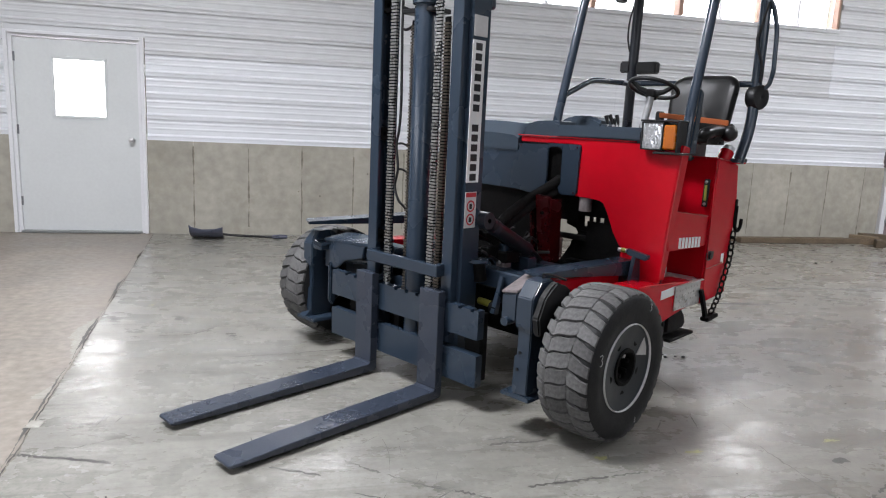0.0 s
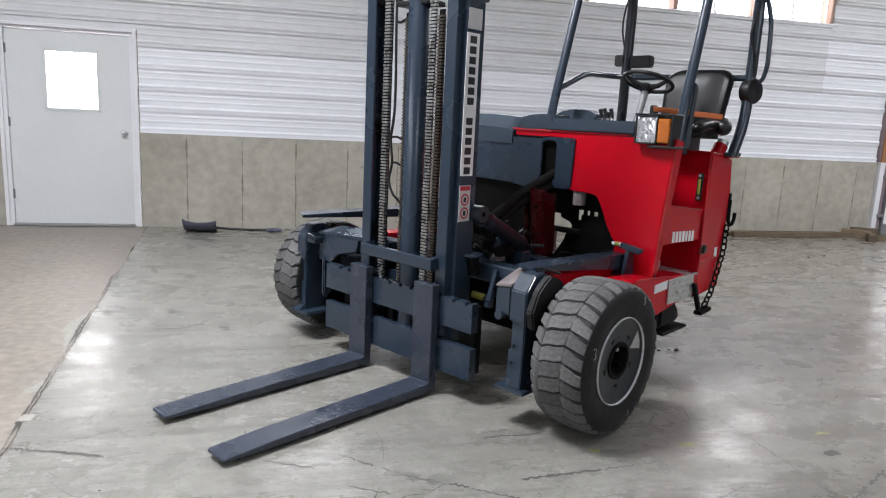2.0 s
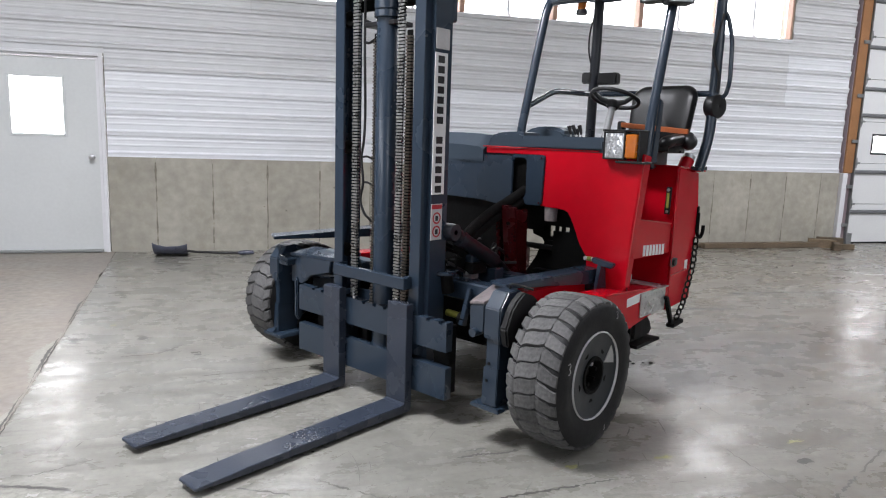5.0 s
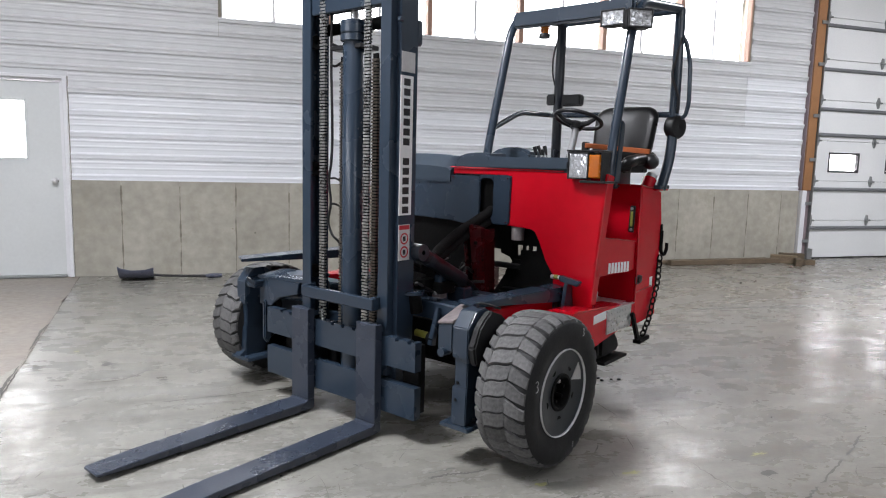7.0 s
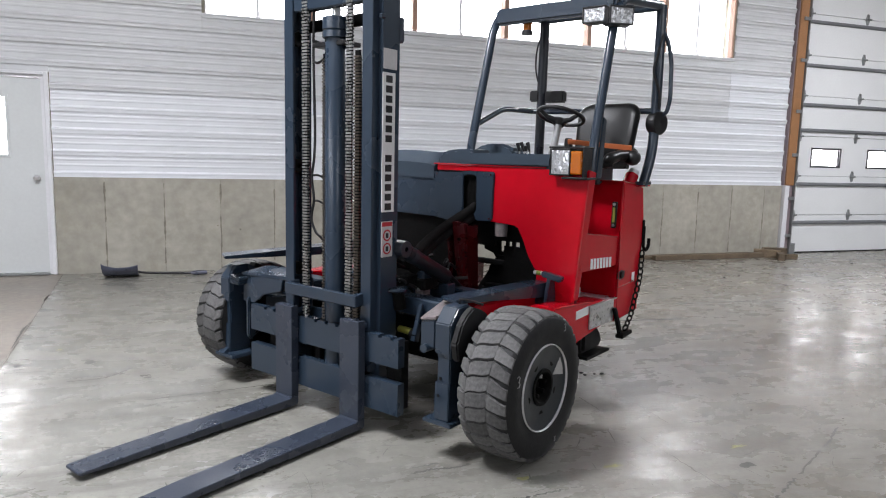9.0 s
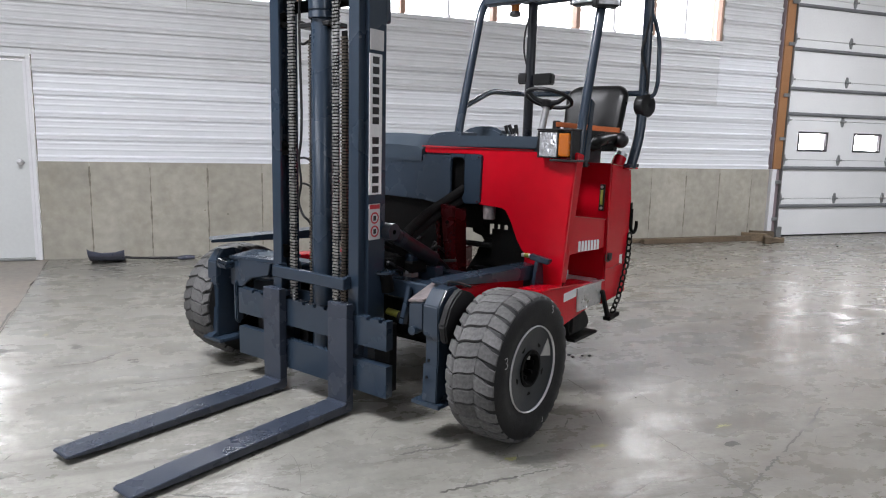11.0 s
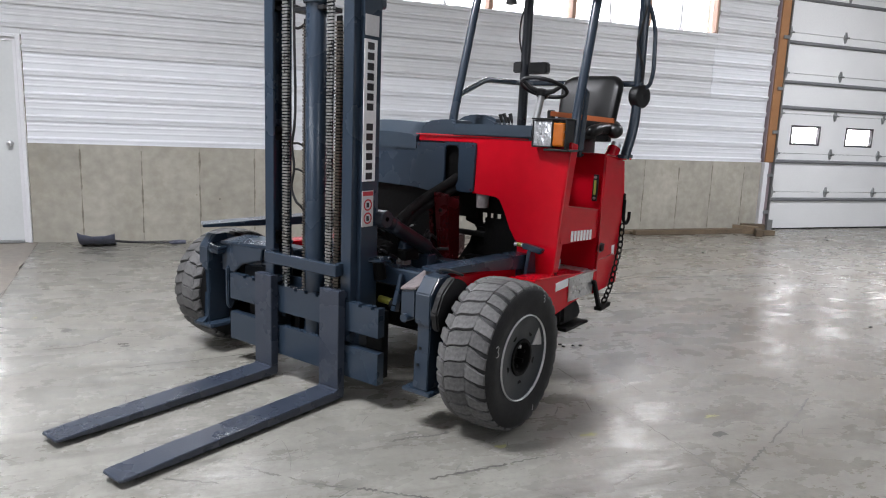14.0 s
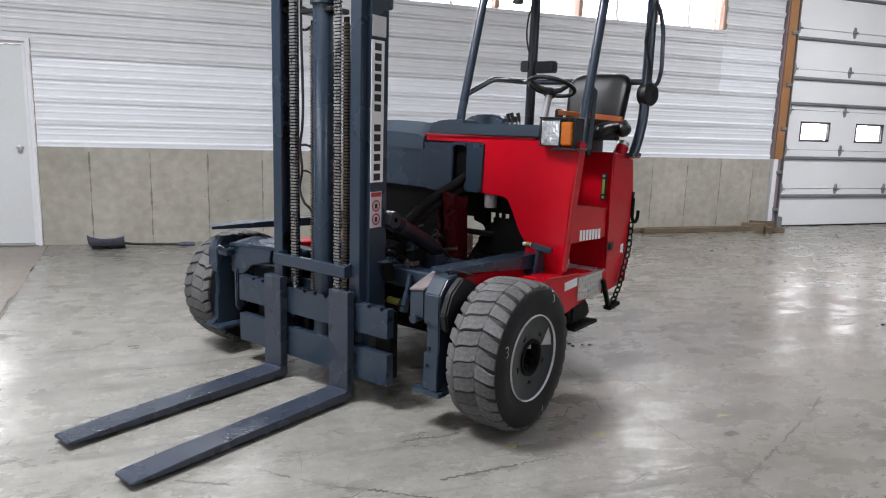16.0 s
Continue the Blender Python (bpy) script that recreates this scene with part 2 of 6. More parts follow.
def rounded(points, r=0.05, n=5):
    """A bent line whose corners are rounded, as a bent pipe."""
    P = [Vector(p) for p in points]
    out = [P[0]]
    for i in range(1, len(P) - 1):
        a, b, c = P[i - 1], P[i], P[i + 1]
        q = min(r, (a - b).length * 0.45, (c - b).length * 0.45)
        s, e = b + (a - b).normalized() * q, b + (c - b).normalized() * q
        for k in range(n + 1):
            t = k / n
            out.append(s * (1 - t) ** 2 + b * 2 * t * (1 - t) + e * t * t)
    out.append(P[-1])
    return out


def lathe(profile, centre, axis, seg=32, bm=None, cap=False):
    """A turned body: profile of (along the axis, radius)."""
    b = bm or bmesh.new()
    ax = Vector(axis).normalized()
    s = ax.orthogonal().normalized()
    u = ax.cross(s)
    rings = []
    for d, r in profile:
        rings.append([b.verts.new(Vector(centre) + ax * d + (s * math.cos(a) + u * math.sin(a)) * r) for a in (2 * math.pi * k / seg for k in range(seg))])
    for a, c in zip(rings, rings[1:]):
        for k in range(seg):
            b.faces.new((a[k], a[(k + 1) % seg], c[(k + 1) % seg], c[k]))
    if cap:
        b.faces.new(rings[0][::-1])
        b.faces.new(rings[-1])
    return b


# ---- the hall ----
def floor_material():
    """Worn, half-polished concrete with stains, scuffs and pits."""
    m = material("polished_concrete_floor", (0.243, 0.232, 0.207), 0.3, tone=0.14, scale=0.9, grain=30, bump=0.0015, dirt=(0.15, 0.142, 0.125), dirt_amount=0.5, rough_var=0.14)
    nt = m.node_tree
    n, l = nt.nodes, nt.links
    b = n["Principled BSDF"]
    base = b.inputs["Base Color"].links[0].from_socket
    co = n.new("ShaderNodeTexCoord")
    last = base

    def blend(fac, colour):
        nonlocal last
        mx = n.new("ShaderNodeMix")
        mx.data_type = "RGBA"
        l.new(fac, mx.inputs["Factor"])
        l.new(last, mx.inputs["A"])
        mx.inputs["B"].default_value = (*colour, 1)
        last = mx.outputs["Result"]

    def noise_fac(scale, detail, rough, lo, hi, amount, turn=0.0, stretch=(1, 1, 1)):
        mp = n.new("ShaderNodeMapping")
        mp.inputs["Rotation"].default_value = (0, 0, turn)
        mp.inputs["Scale"].default_value = stretch
        ns = n.new("ShaderNodeTexNoise")
        ns.inputs["Scale"].default_value, ns.inputs["Detail"].default_value = scale, detail
        ns.inputs["Roughness"].default_value = rough
        l.new(co.outputs["Object"], mp.inputs["Vector"])
        l.new(mp.outputs[0], ns.inputs["Vector"])
        r = n.new("ShaderNodeMapRange")
        r.interpolation_type = "SMOOTHSTEP"
        r.inputs["From Min"].default_value, r.inputs["From Max"].default_value = lo - 0.06, hi + 0.02
        r.inputs["To Max"].default_value = amount
        l.new(ns.outputs["Fac"], r.inputs["Value"])
        return r.outputs[0]

    # broad worn and stained areas
    blend(noise_fac(0.55, 3, 0.5, 0.35, 0.7, 0.7), (0.30, 0.293, 0.265))
    blend(noise_fac(0.38, 4, 0.55, 0.48, 0.7, 0.6), (0.165, 0.145, 0.115))
    blend(noise_fac(1.9, 4, 0.6, 0.45, 0.78, 0.6), (0.158, 0.153, 0.134))
    blend(noise_fac(3.4, 4, 0.6, 0.42, 0.80, 0.65), (0.31, 0.304, 0.268))
    blend(noise_fac(7.5, 4, 0.6, 0.44, 0.78, 0.6), (0.14, 0.136, 0.117))
    blend(noise_fac(19.0, 4, 0.6, 0.42, 0.76, 0.7), (0.315, 0.309, 0.273))
    # drag scuffs and tyre rub in several directions
    blend(noise_fac(1.6, 5, 0.65, 0.54, 0.72, 0.55, 0.9, (0.5, 3.0, 1)), (0.125, 0.12, 0.105))
    blend(noise_fac(1.5, 5, 0.65, 0.55, 0.72, 0.6, -0.8, (0.35, 5.0, 1)), (0.12, 0.113, 0.10))
    blend(noise_fac(2.0, 4, 0.6, 0.61, 0.70, 0.45, 1.35, (0.22, 9.0, 1)), (0.10, 0.095, 0.085))
    blend(noise_fac(1.8, 4, 0.6, 0.63, 0.72, 0.3, 0.25, (0.22, 11.0, 1)), (0.10, 0.095, 0.085))
    blend(noise_fac(2.3, 4, 0.6, 0.63, 0.72, 0.3, -0.45, (0.2, 13.0, 1)), (0.11, 0.105, 0.095))
    # brown stains towards the overhead door, which also darken that dimmer side
    sx = n.new("ShaderNodeSeparateXYZ")
    l.new(co.outputs["Object"], sx.inputs[0])
    gr = n.new("ShaderNodeMapRange")
    gr.inputs["From Min"].default_value, gr.inputs["From Max"].default_value = 1.2, 3.6
    l.new(sx.outputs["X"], gr.inputs["Value"])
    for fac, colour in ((noise_fac(0.9, 5, 0.6, 0.3, 0.62, 0.55), (0.2, 0.172, 0.135)), (noise_fac(2.2, 5, 0.6, 0.5, 0.7, 0.6, 0.3, (0.5, 1.6, 1)), (0.13, 0.105, 0.08))):
        ml = n.new("ShaderNodeMath")
        ml.operation = "MULTIPLY"
        l.new(fac, ml.inputs[0])
        l.new(gr.outputs[0], ml.inputs[1])
        blend(ml.outputs[0], colour)
    # speckle and pits
    blend(noise_fac(42.0, 3, 0.55, 0.50, 0.70, 0.4), (0.13, 0.125, 0.11))
    blend(noise_fac(95.0, 2, 0.5, 0.62, 0.74, 0.3), (0.11, 0.105, 0.095))
    l.new(last, b.inputs["Base Color"])
    # gloss follows the wear
    rg = noise_fac(2.6, 5, 0.65, 0.3, 0.72, 0.32, 0.2, (1, 1.6, 1))
    ad = n.new("ShaderNodeMath")
    ad.operation = "ADD"
    ad.inputs[1].default_value = 0.12
    l.new(rg, ad.inputs[0])
    l.new(ad.outputs[0], b.inputs["Roughness"])
    bp = n.new("ShaderNodeBump")
    bp.inputs["Strength"].default_value, bp.inputs["Distance"].default_value = 0.5, 0.003
    rip = noise_fac(14.0, 3, 0.6, 0.0, 1.0, 1.0, 0.35, (0.7, 1.8, 1))
    l.new(rip, bp.inputs["Height"])
    l.new(bp.outputs[0], b.inputs["Normal"])
    return m


FLOOR = floor_material()
FLOOR_OLD = material("bare_concrete_floor", (0.243, 0.214, 0.182), 0.5, tone=0.38, scale=2.2, grain=17, bump=0.002, dirt=(0.18, 0.155, 0.13), dirt_amount=0.6, rough_var=0.12)
def joint_x(y):
    """Where the joint between the two slabs runs."""
    return -0.85 - 0.0868 * y


tagged(part("floor", solid([(joint_x(-9.4), -9.4, -0.15), (16.2, -9.4, -0.15), (16.2, 8.6, -0.15), (joint_x(8.6), 8.6, -0.15)], [(joint_x(-9.4), -9.4, 0), (16.2, -9.4, 0), (16.2, 8.6, 0), (joint_x(8.6), 8.6, 0)]), FLOOR), "grey polished concrete floor, scuffed and stained", "floor", kind="structure")


def old_slab():
    """The older slab, whose edge against the new one is chipped."""
    rng = random.Random(4)
    ys = [-9.4 + 0.09 * k for k in range(201)]
    bm = bmesh.new()
    top = []
    for y in ys:
        chip = 0.012 * noise.noise(Vector((0, y * 3, 0))) + 0.03 * max(0, noise.noise(Vector((5, y * 2.1, 0)))) + 0.006 * noise.noise(Vector((9, y * 14, 0)))
        top.append((joint_x(y) + 0.002 - abs(chip), y))
    vs = [bm.verts.new((x, y, -0.004)) for x, y in top]
    bs = [bm.verts.new((x, y, -0.15)) for x, y in top]
    ls = [bm.verts.new((-8.2, y, -0.004)) for x, y in top]
    for i in range(len(top) - 1):
        bm.faces.new((ls[i], vs[i], vs[i + 1], ls[i + 1]))
        bm.faces.new((vs[i], bs[i], bs[i + 1], vs[i + 1]))
    return bm


tagged(part("floor_old_slab", old_slab(), FLOOR_OLD), "brownish bare concrete floor slab by the door", "floor", kind="structure")
# unseen ceiling; its gaps only let the added overhead lamps through
ceil = bmesh.new()
for x0, x1, y0, y1 in ((-8.4, 16.4, -9.6, -1.2), (-8.4, 16.4, 0.0, 1.95), (-8.4, 16.4, 5.0, 8.7), (-8.4, -4.86, -1.2, 0.0), (14.14, 16.4, -1.2, 0.0), (-8.4, -2.7, 1.95, 5.0), (-2.7, -0.7, 1.95, 2.45), (-2.7, -0.7, 3.55, 5.0), (-0.7, 7.1, 1.95, 5.0), (7.1, 9.7, 1.95, 3.8), (9.7, 16.4, 1.95, 5.0)):
    box(x0, x1, y0, y1, 5.2, 5.3, bm=ceil)
tagged(part("ceiling", ceil, CEILING), "grey unseen ceiling with openings for the added overhead lamps", "ceiling", kind="structure")

# core of the wall with the windows, left open for the doors and the windows
core = bmesh.new()
for x0, x1, z0, z1 in ((-8.2, -2.975, 0, 5.2), (-2.975, -1.615, 2.144, 5.2), (-1.615, -0.042, 0, 5.2), (-0.042, 7.155, 0, 2.86), (-0.042, 7.155, 4.04, 5.2), (7.155, 8.53, 0, 5.2), (8.53, 12.3, 4.2, 5.2), (12.3, 16.2, 0, 5.2)):
    box(x0, x1, 8.262, 8.47, z0, z1, bm=core)
wall_north = tagged(part("wall_north", core, SEAM), "hall wall of cast concrete below ribbed white steel siding", "wall", kind="structure")
# unseen walls, kept dull to cut bounce; gaps admit the added side lamps
for nm, dims in (("wall_west", (-8.4, -8.2, -9.4, 8.6, 0, 2.75)), ("wall_west_upper", (-8.4, -8.2, -9.4, 8.6, 4.05, 5.2)), ("wall_east", (16.2, 16.4, -9.4, 8.6, 0, 5.2)), ("wall_south", (-8.2, 16.2, -9.4, -9.2, 0, 2.95)), ("wall_south_upper", (-8.2, 16.2, -9.4, -9.2, 4.25, 5.2))):
    tagged(part(nm, box(*dims), WALL_PLAIN), "plain dull hall wall", "wall", kind="structure")
tagged(part("wall_south_end", box(-8.2, -3.0, -9.4, -9.2, 2.95, 4.25), WALL_PLAIN), "plain dull hall wall", "wall", kind="structure")
tagged(part("wall_south_end", box(14.0, 16.2, -9.4, -9.2, 2.95, 4.25), WALL_PLAIN), "plain dull hall wall", "wall", kind="structure")
tagged(part("wall_west_end", box(-8.4, -8.2, -9.4, -6.0, 2.75, 4.05), WALL_PLAIN), "plain dull hall wall", "wall", kind="structure")
tagged(part("wall_west_end", box(-8.4, -8.2, 4.0, 8.6, 2.75, 4.05), WALL_PLAIN), "plain dull hall wall", "wall", kind="structure")

# daylight outside the windows
tagged(part("backdrop", box(-0.5, 7.75, 9.2, 9.22, 0, 6), SKY_GLOW), "bright overcast daylight outside", "backdrop", kind="structure")
tagged(part("backdrop", box(-4.6, -0.5, 9.2, 9.22, 0, 6), DOOR_GLOW), "bright daylit yard outside the white door", "backdrop", kind="structure")
tagged(part("backdrop", box(7.75, 15.0, 9.2, 9.22, 0, 6), YARD_GLOW), "bright daylit yard outside the overhead door", "backdrop", kind="structure")


def window_band():
    win = thing("window_1", "long band of bright windows high in the wall", "window", pose(0, 0, 0), kind="structure")
    part("window_sill", box(-0.08, 7.19, 8.235, 8.46, 2.862, 2.882, 0.003), TRIM_WHITE, win)
    part("window_head", box(-0.08, 7.19, 8.23, 8.46, 4.0, 4.038, 0.003), MULLION, win)
    edges = [-0.042, 0.53, 1.15, 1.77, 2.385, 2.99, 3.60, 4.20, 4.805, 5.39, 5.995, 6.57, 7.155]
    for i, x in enumerate(edges):
        post = i % 2 == 0 and i > 1
        w = 0.03 if post and i < 12 else 0.014
        part("mullion", box(x - w, x + w, 8.25 if post else 8.30, 8.40, 2.89, 4.0, 0.003), MULLION if post else TRIM_WHITE, win)
    for i, x in enumerate(edges[1:-1]):
        if i % 2 == 0:
            part("mullion_foot", box(x - 0.022, x + 0.022, 8.262, 8.298, 2.883, 2.92, 0.002), TRIM_WHITE, win)
    for a, c in zip(edges, edges[1:]):
        p = part("pane", box(a + 0.022, c - 0.022, 8.345, 8.35, 2.90, 3.99), PANE, win)
        p.visible_shadow = False


window_band()


def door_panel():
    d = thing("door_1", "closed white steel door with a bright square window", "door", pose(0, 0, 0), kind="structure")
    slab = bmesh.new()
    for x0, x1, z0, z1 in ((-2.905, -2.535, 0.025, 2.085), (-2.010, -1.690, 0.025, 2.085), (-2.535, -2.010, 0.025, 1.270), (-2.535, -2.010, 1.890, 2.085)):
        box(x0, x1, 8.262, 8.306, z0, z1, bm=slab)
    part("slab", slab, DOOR_WHITE, d)
    bead = bmesh.new()
    for x0, x1, z0, z1 in ((-2.551, -2.520, 1.255, 1.905), (-2.025, -1.994, 1.255, 1.905), (-2.520, -2.025, 1.255, 1.285), (-2.520, -2.025, 1.875, 1.905)):
        box(x0, x1, 8.254, 8.262, z0, z1, 0.003, bm=bead)
    part("glazing_bead", bead, DOOR_WHITE, d)
    p = part("pane", box(-2.520, -2.025, 8.28, 8.285, 1.285, 1.875), PANE, d)
    p.visible_shadow = False
    part("door_frame", solid_frame(), TRIM_WHITE, d)
    part("casing", casing(), TRIM_WHITE, d, "white painted casing with a shadow line")
    part("threshold", box(-2.913, -1.683, 8.20, 8.40, 0.0, 0.022, 0.003), GALV, d)
    knob = lathe([(0, 0.034), (0.008, 0.034), (0.010, 0.014), (0.03, 0.013), (0.036, 0.024), (0.05, 0.029), (0.062, 0.024), (0.068, 0.0)], (-1.765, 8.262, 1.046), (0, -1, 0), 20)
    part("knob", knob, STEEL, d, "round steel knob", smooth=True)
    for z in (0.345, 1.118, 1.880):
        h = box(-2.925, -2.893, 8.252, 8.261, z - 0.05, z + 0.05, 0.002)
        tube([(-2.909, 8.25, z - 0.05), (-2.909, 8.25, z + 0.05)], 0.007, 8, bm=h)
        part("hinge", h, SEAL, d)


def solid_frame():
    bm = box(-2.954, -2.909, 8.235, 8.40, 0.0, 2.134)
    box(-1.686, -1.639, 8.235, 8.40, 0.0, 2.134, bm=bm)
    box(-2.909, -1.686, 8.235, 8.40, 2.089, 2.134, bm=bm)
    return bm


def casing():
    bm = box(-2.980, -2.942, 8.203, 8.236, 0.0, 2.149, 0.004)
    box(-1.652, -1.611, 8.203, 8.236, 0.0, 2.149, 0.004, bm=bm)
    box(-2.942, -1.652, 8.203, 8.236, 2.115, 2.149, 0.004, bm=bm)
    return bm


door_panel()


def strap_hinge():
    """A pressed hinge plate with a pin, drawn round its own middle."""
    bm = solid([(-0.016, 0, -0.085), (0.016, 0, -0.085), (0.042, 0, -0.01), (0.042, 0, 0.01), (0.016, 0, 0.085), (-0.016, 0, 0.085), (-0.042, 0, 0.01), (-0.042, 0, -0.01)],
               [(-0.008, -0.02, -0.075), (0.008, -0.02, -0.075), (0.026, -0.02, -0.008), (0.026, -0.02, 0.008), (0.008, -0.02, 0.075), (-0.008, -0.02, 0.075), (-0.026, -0.02, 0.008), (-0.026, -0.02, -0.008)])
    return tube([(-0.05, -0.026, 0), (0.05, -0.026, 0)], 0.014, 8, bm=bm)


def overhead_door():
    d = thing("door_2", "white sectional overhead door with small windows", "garage door", pose(0, 0, 0), kind="structure")
    x0, x1 = 8.515, 12.28
    joints = [0.012, 0.60, 1.21, 1.82, 2.43, 3.03, 3.64, 4.2]
    struts = [0.482, 1.082, 1.912, 2.295, 2.885, 3.525]
    holes = [(8.835 + 1.162 * k, 9.45 + 1.162 * k) for k in range(3)]
    for i, (z0, z1) in enumerate(zip(joints, joints[1:])):
        bm = bmesh.new()
        if i == 2:
            box(x0, x1, 8.30, 8.345, z0 + 0.003, 1.343, bm=bm)
            box(x0, x1, 8.30, 8.345, 1.648, z1 - 0.003, bm=bm)
            xs = [x0] + [v for h in holes for v in h] + [x1]
            for a, c in zip(xs[::2], xs[1::2]):
                box(a, c, 8.30, 8.345, 1.343, 1.648, bm=bm)
        else:
            box(x0, x1, 8.30, 8.345, z0 + 0.003, z1 - 0.003, 0.003, bm=bm)
        part("panel", bm, OVERHEAD, d)
    # strips added behind the joints to block the yard's glow
    for z in joints[1:-1]:
        part("joint_backing", box(x0, x1, 8.3455, 8.352, z - 0.02, z + 0.02), SEAL, d)
    for z in struts:
        part("strut", solid([(x0, 8.2995, z - 0.03), (x1, 8.2995, z - 0.03), (x1, 8.2995, z + 0.03), (x0, 8.2995, z + 0.03)], [(x0, 8.262, z - 0.014), (x1, 8.262, z - 0.014), (x1, 8.262, z + 0.014), (x0, 8.262, z + 0.014)], 0.004), SEAL, d, "grey stiffening strut")
    hinge_mesh = mesh_of(strap_hinge(), GALV)
    for z in joints[1:-1]:
        for x in (8.585, 9.72, 10.79, 11.9):
            h = new("hinge", hinge_mesh)
            h.parent = d
            h.location = (x, 8.2993, z)
    for a, c in holes:
        fr = bmesh.new()
        for u0, u1, z0, z1 in ((a, a + 0.03, 1.343, 1.648), (c - 0.03, c, 1.343, 1.648), (a + 0.03, c - 0.03, 1.343, 1.373), (a + 0.03, c - 0.03, 1.618, 1.648)):
            box(u0, u1, 8.29, 8.35, z0, z1, 0.004, bm=fr)
        f = part("window_frame", fr, SEAL_BLACK, d, "dark rubber window frame")
        p = part("pane", box(a + 0.03, c - 0.03, 8.32, 8.325, 1.373, 1.618), PANE, f)
        p.visible_shadow = False
    part("bottom_seal", box(x0, x1, 8.285, 8.345, 0.0, 0.02, 0.003), RUBBER, d)


overhead_door()


def door_post():
    p = thing("door_post", "orange stained timber post with a galvanised door track", "post", pose(8.262, 8.225, 0), kind="structure")
    part("timber", box(0.008, 0.165, -0.05, 0.036, 1.062, 5.19, 0.005), WOOD, p)
    part("guard", box(0.0, 0.085, -0.055, 0.036, 0.0, 1.06, 0.003), TRIM_WHITE, p, "white painted lower guard")
    part("jamb", box(0.087, 0.165, -0.03, 0.036, 0.0, 1.06, 0.003), JAMB, p, "dull purple brown lower jamb")
    part("corner_trim", box(-0.012, 0.006, -0.03, 0.03, 1.062, 5.19, 0.002), JAMB, p)
    tr = box(0.175, 0.245, 0.0, 0.036, 0.03, 5.19, 0.003)
    box(0.175, 0.19, -0.07, 0.0, 0.03, 5.19, 0.002, bm=tr)
    part("track", tr, GALV, p, "galvanised steel track")
    part("track_foot", box(0.20, 0.29, -0.06, 0.03, 0.0, 0.17, 0.004), GALV, p)
    for z in (0.27, 0.84, 1.5, 2.15, 2.9, 3.5):
        part("bracket", box(0.07, 0.18, -0.072, -0.052, z, z + 0.05, 0.003), GALV, p)


door_post()


# ---- small loose things by the wall ----
def shovel():
    s = thing("shovel", "plastic shovel with a black handle lying by the wall", "shovel", pose(-0.945, 7.90, 0.0))
    # the scoop lies on its back: a curved shell whose two side edges stand higher than its middle
    bm = bmesh.new()
    nu, nv = 20, 10
    g = []
    for i in range(nu + 1):
        u = -1 + 2 * i / nu
        rise = 0.128 + 0.03 * abs(u) ** 2.2 + (0.02 if u < 0 else 0.0) * abs(u) ** 3
        row = []
        for j in range(nv + 1):
            v = j / nv
            y = 0.16 - 0.30 * v + 0.06 * u * u * (1 - v)
            row.append(bm.verts.new((0.185 * u * (0.90 + 0.06 * v), -0.14 + 0.30 * (1 - math.sin(v * 1.5)) * 0.9, 0.004 + rise * (1 - math.cos(v * 1.5)) + 0.006 * noise.noise(Vector((u * 3, v * 3, 0))) * v)))
        g.append(row)
    for i in range(nu):
        for j in range(nv):
            bm.faces.new((g[i][j], g[i + 1][j], g[i + 1][j + 1], g[i][j + 1]))
    r = bmesh.ops.extrude_face_region(bm, geom=bm.faces[:])
    for v in r["geom"]:
        if isinstance(v, bmesh.types.BMVert):
            v.co += Vector((0, 0.006, 0.005))
    part("blade", bm, BAG, s, "dark blue plastic scoop", smooth=True)
    part("shaft", tube([(0.14, 0, 0.06), (0.24, 0.005, 0.045), (0.45, 0.02, 0.03), (0.72, 0.02, 0.024)], 0.013, 10), BLACK, s, smooth=True)
    part("grip", tube([(0.70, 0.02, 0.024), (0.73, 0.02, 0.026), (0.80, 0.02, 0.028), (0.87, 0.02, 0.028)], 0.02, 10, radii=[0.014, 0.024, 0.026, 0.02]), BAG, s, smooth=True)


shovel()


def timber(name, label, x0, x1, y0, y1, z0, z1, turn=0.0):
    ob = part(name, box(-(x1 - x0) / 2, (x1 - x0) / 2, -(y1 - y0) / 2, (y1 - y0) / 2, 0, z1 - z0, 0.006), WOOD_DIRTY)
    ob.matrix_world = pose((x0 + x1) / 2, (y0 + y1) / 2, z0, 0, 0, turn)
    return tagged(ob, label, "timber")


timber("timber_board", "weathered timber board lying along the wall foot", 5.85, 7.78, 7.94, 8.03, 0.0, 0.072)
timber("timber_board", "thin weathered board lying against the wall foot", 5.3, 7.7, 8.06, 8.20, 0.0, 0.05, 0.3)
timber("timber_block", "short weathered timber block lying by the post", 7.62, 7.98, 7.90, 7.99, 0.0, 0.12, -42)
timber("timber_block", "short weathered timber block lying by the post", 7.80, 8.14, 7.93, 8.03, 0.0, 0.14, -24)
timber("timber_block", "short timber block with a pale cut end by the post", 7.70, 7.95, 7.66, 7.75, 0.0, 0.10, 52)
timber("timber_block", "short reddish timber block lying by the door track", 7.95, 8.16, 7.72, 7.80, 0.0, 0.07, -5)

# ---- the forklift: a runs to its rear, b to its driver's side, z up ----
LIFT = thing("forklift", "red and dark grey three-wheeled truck-mounted forklift parked on concrete", "forklift", pose(0.516, 3.418, 0.0, 0, 0, 33.43))


def V(a, b, z):
    return Vector((a, -b, z))


def VV(*pts):
    return [V(*p) for p in pts]


def mbox(a0, a1, b0, b1, z0, z1, bevel=0.004, bm=None, seg=1):
    return box(a0, a1, -b1, -b0, z0, z1, bevel, bm, seg)


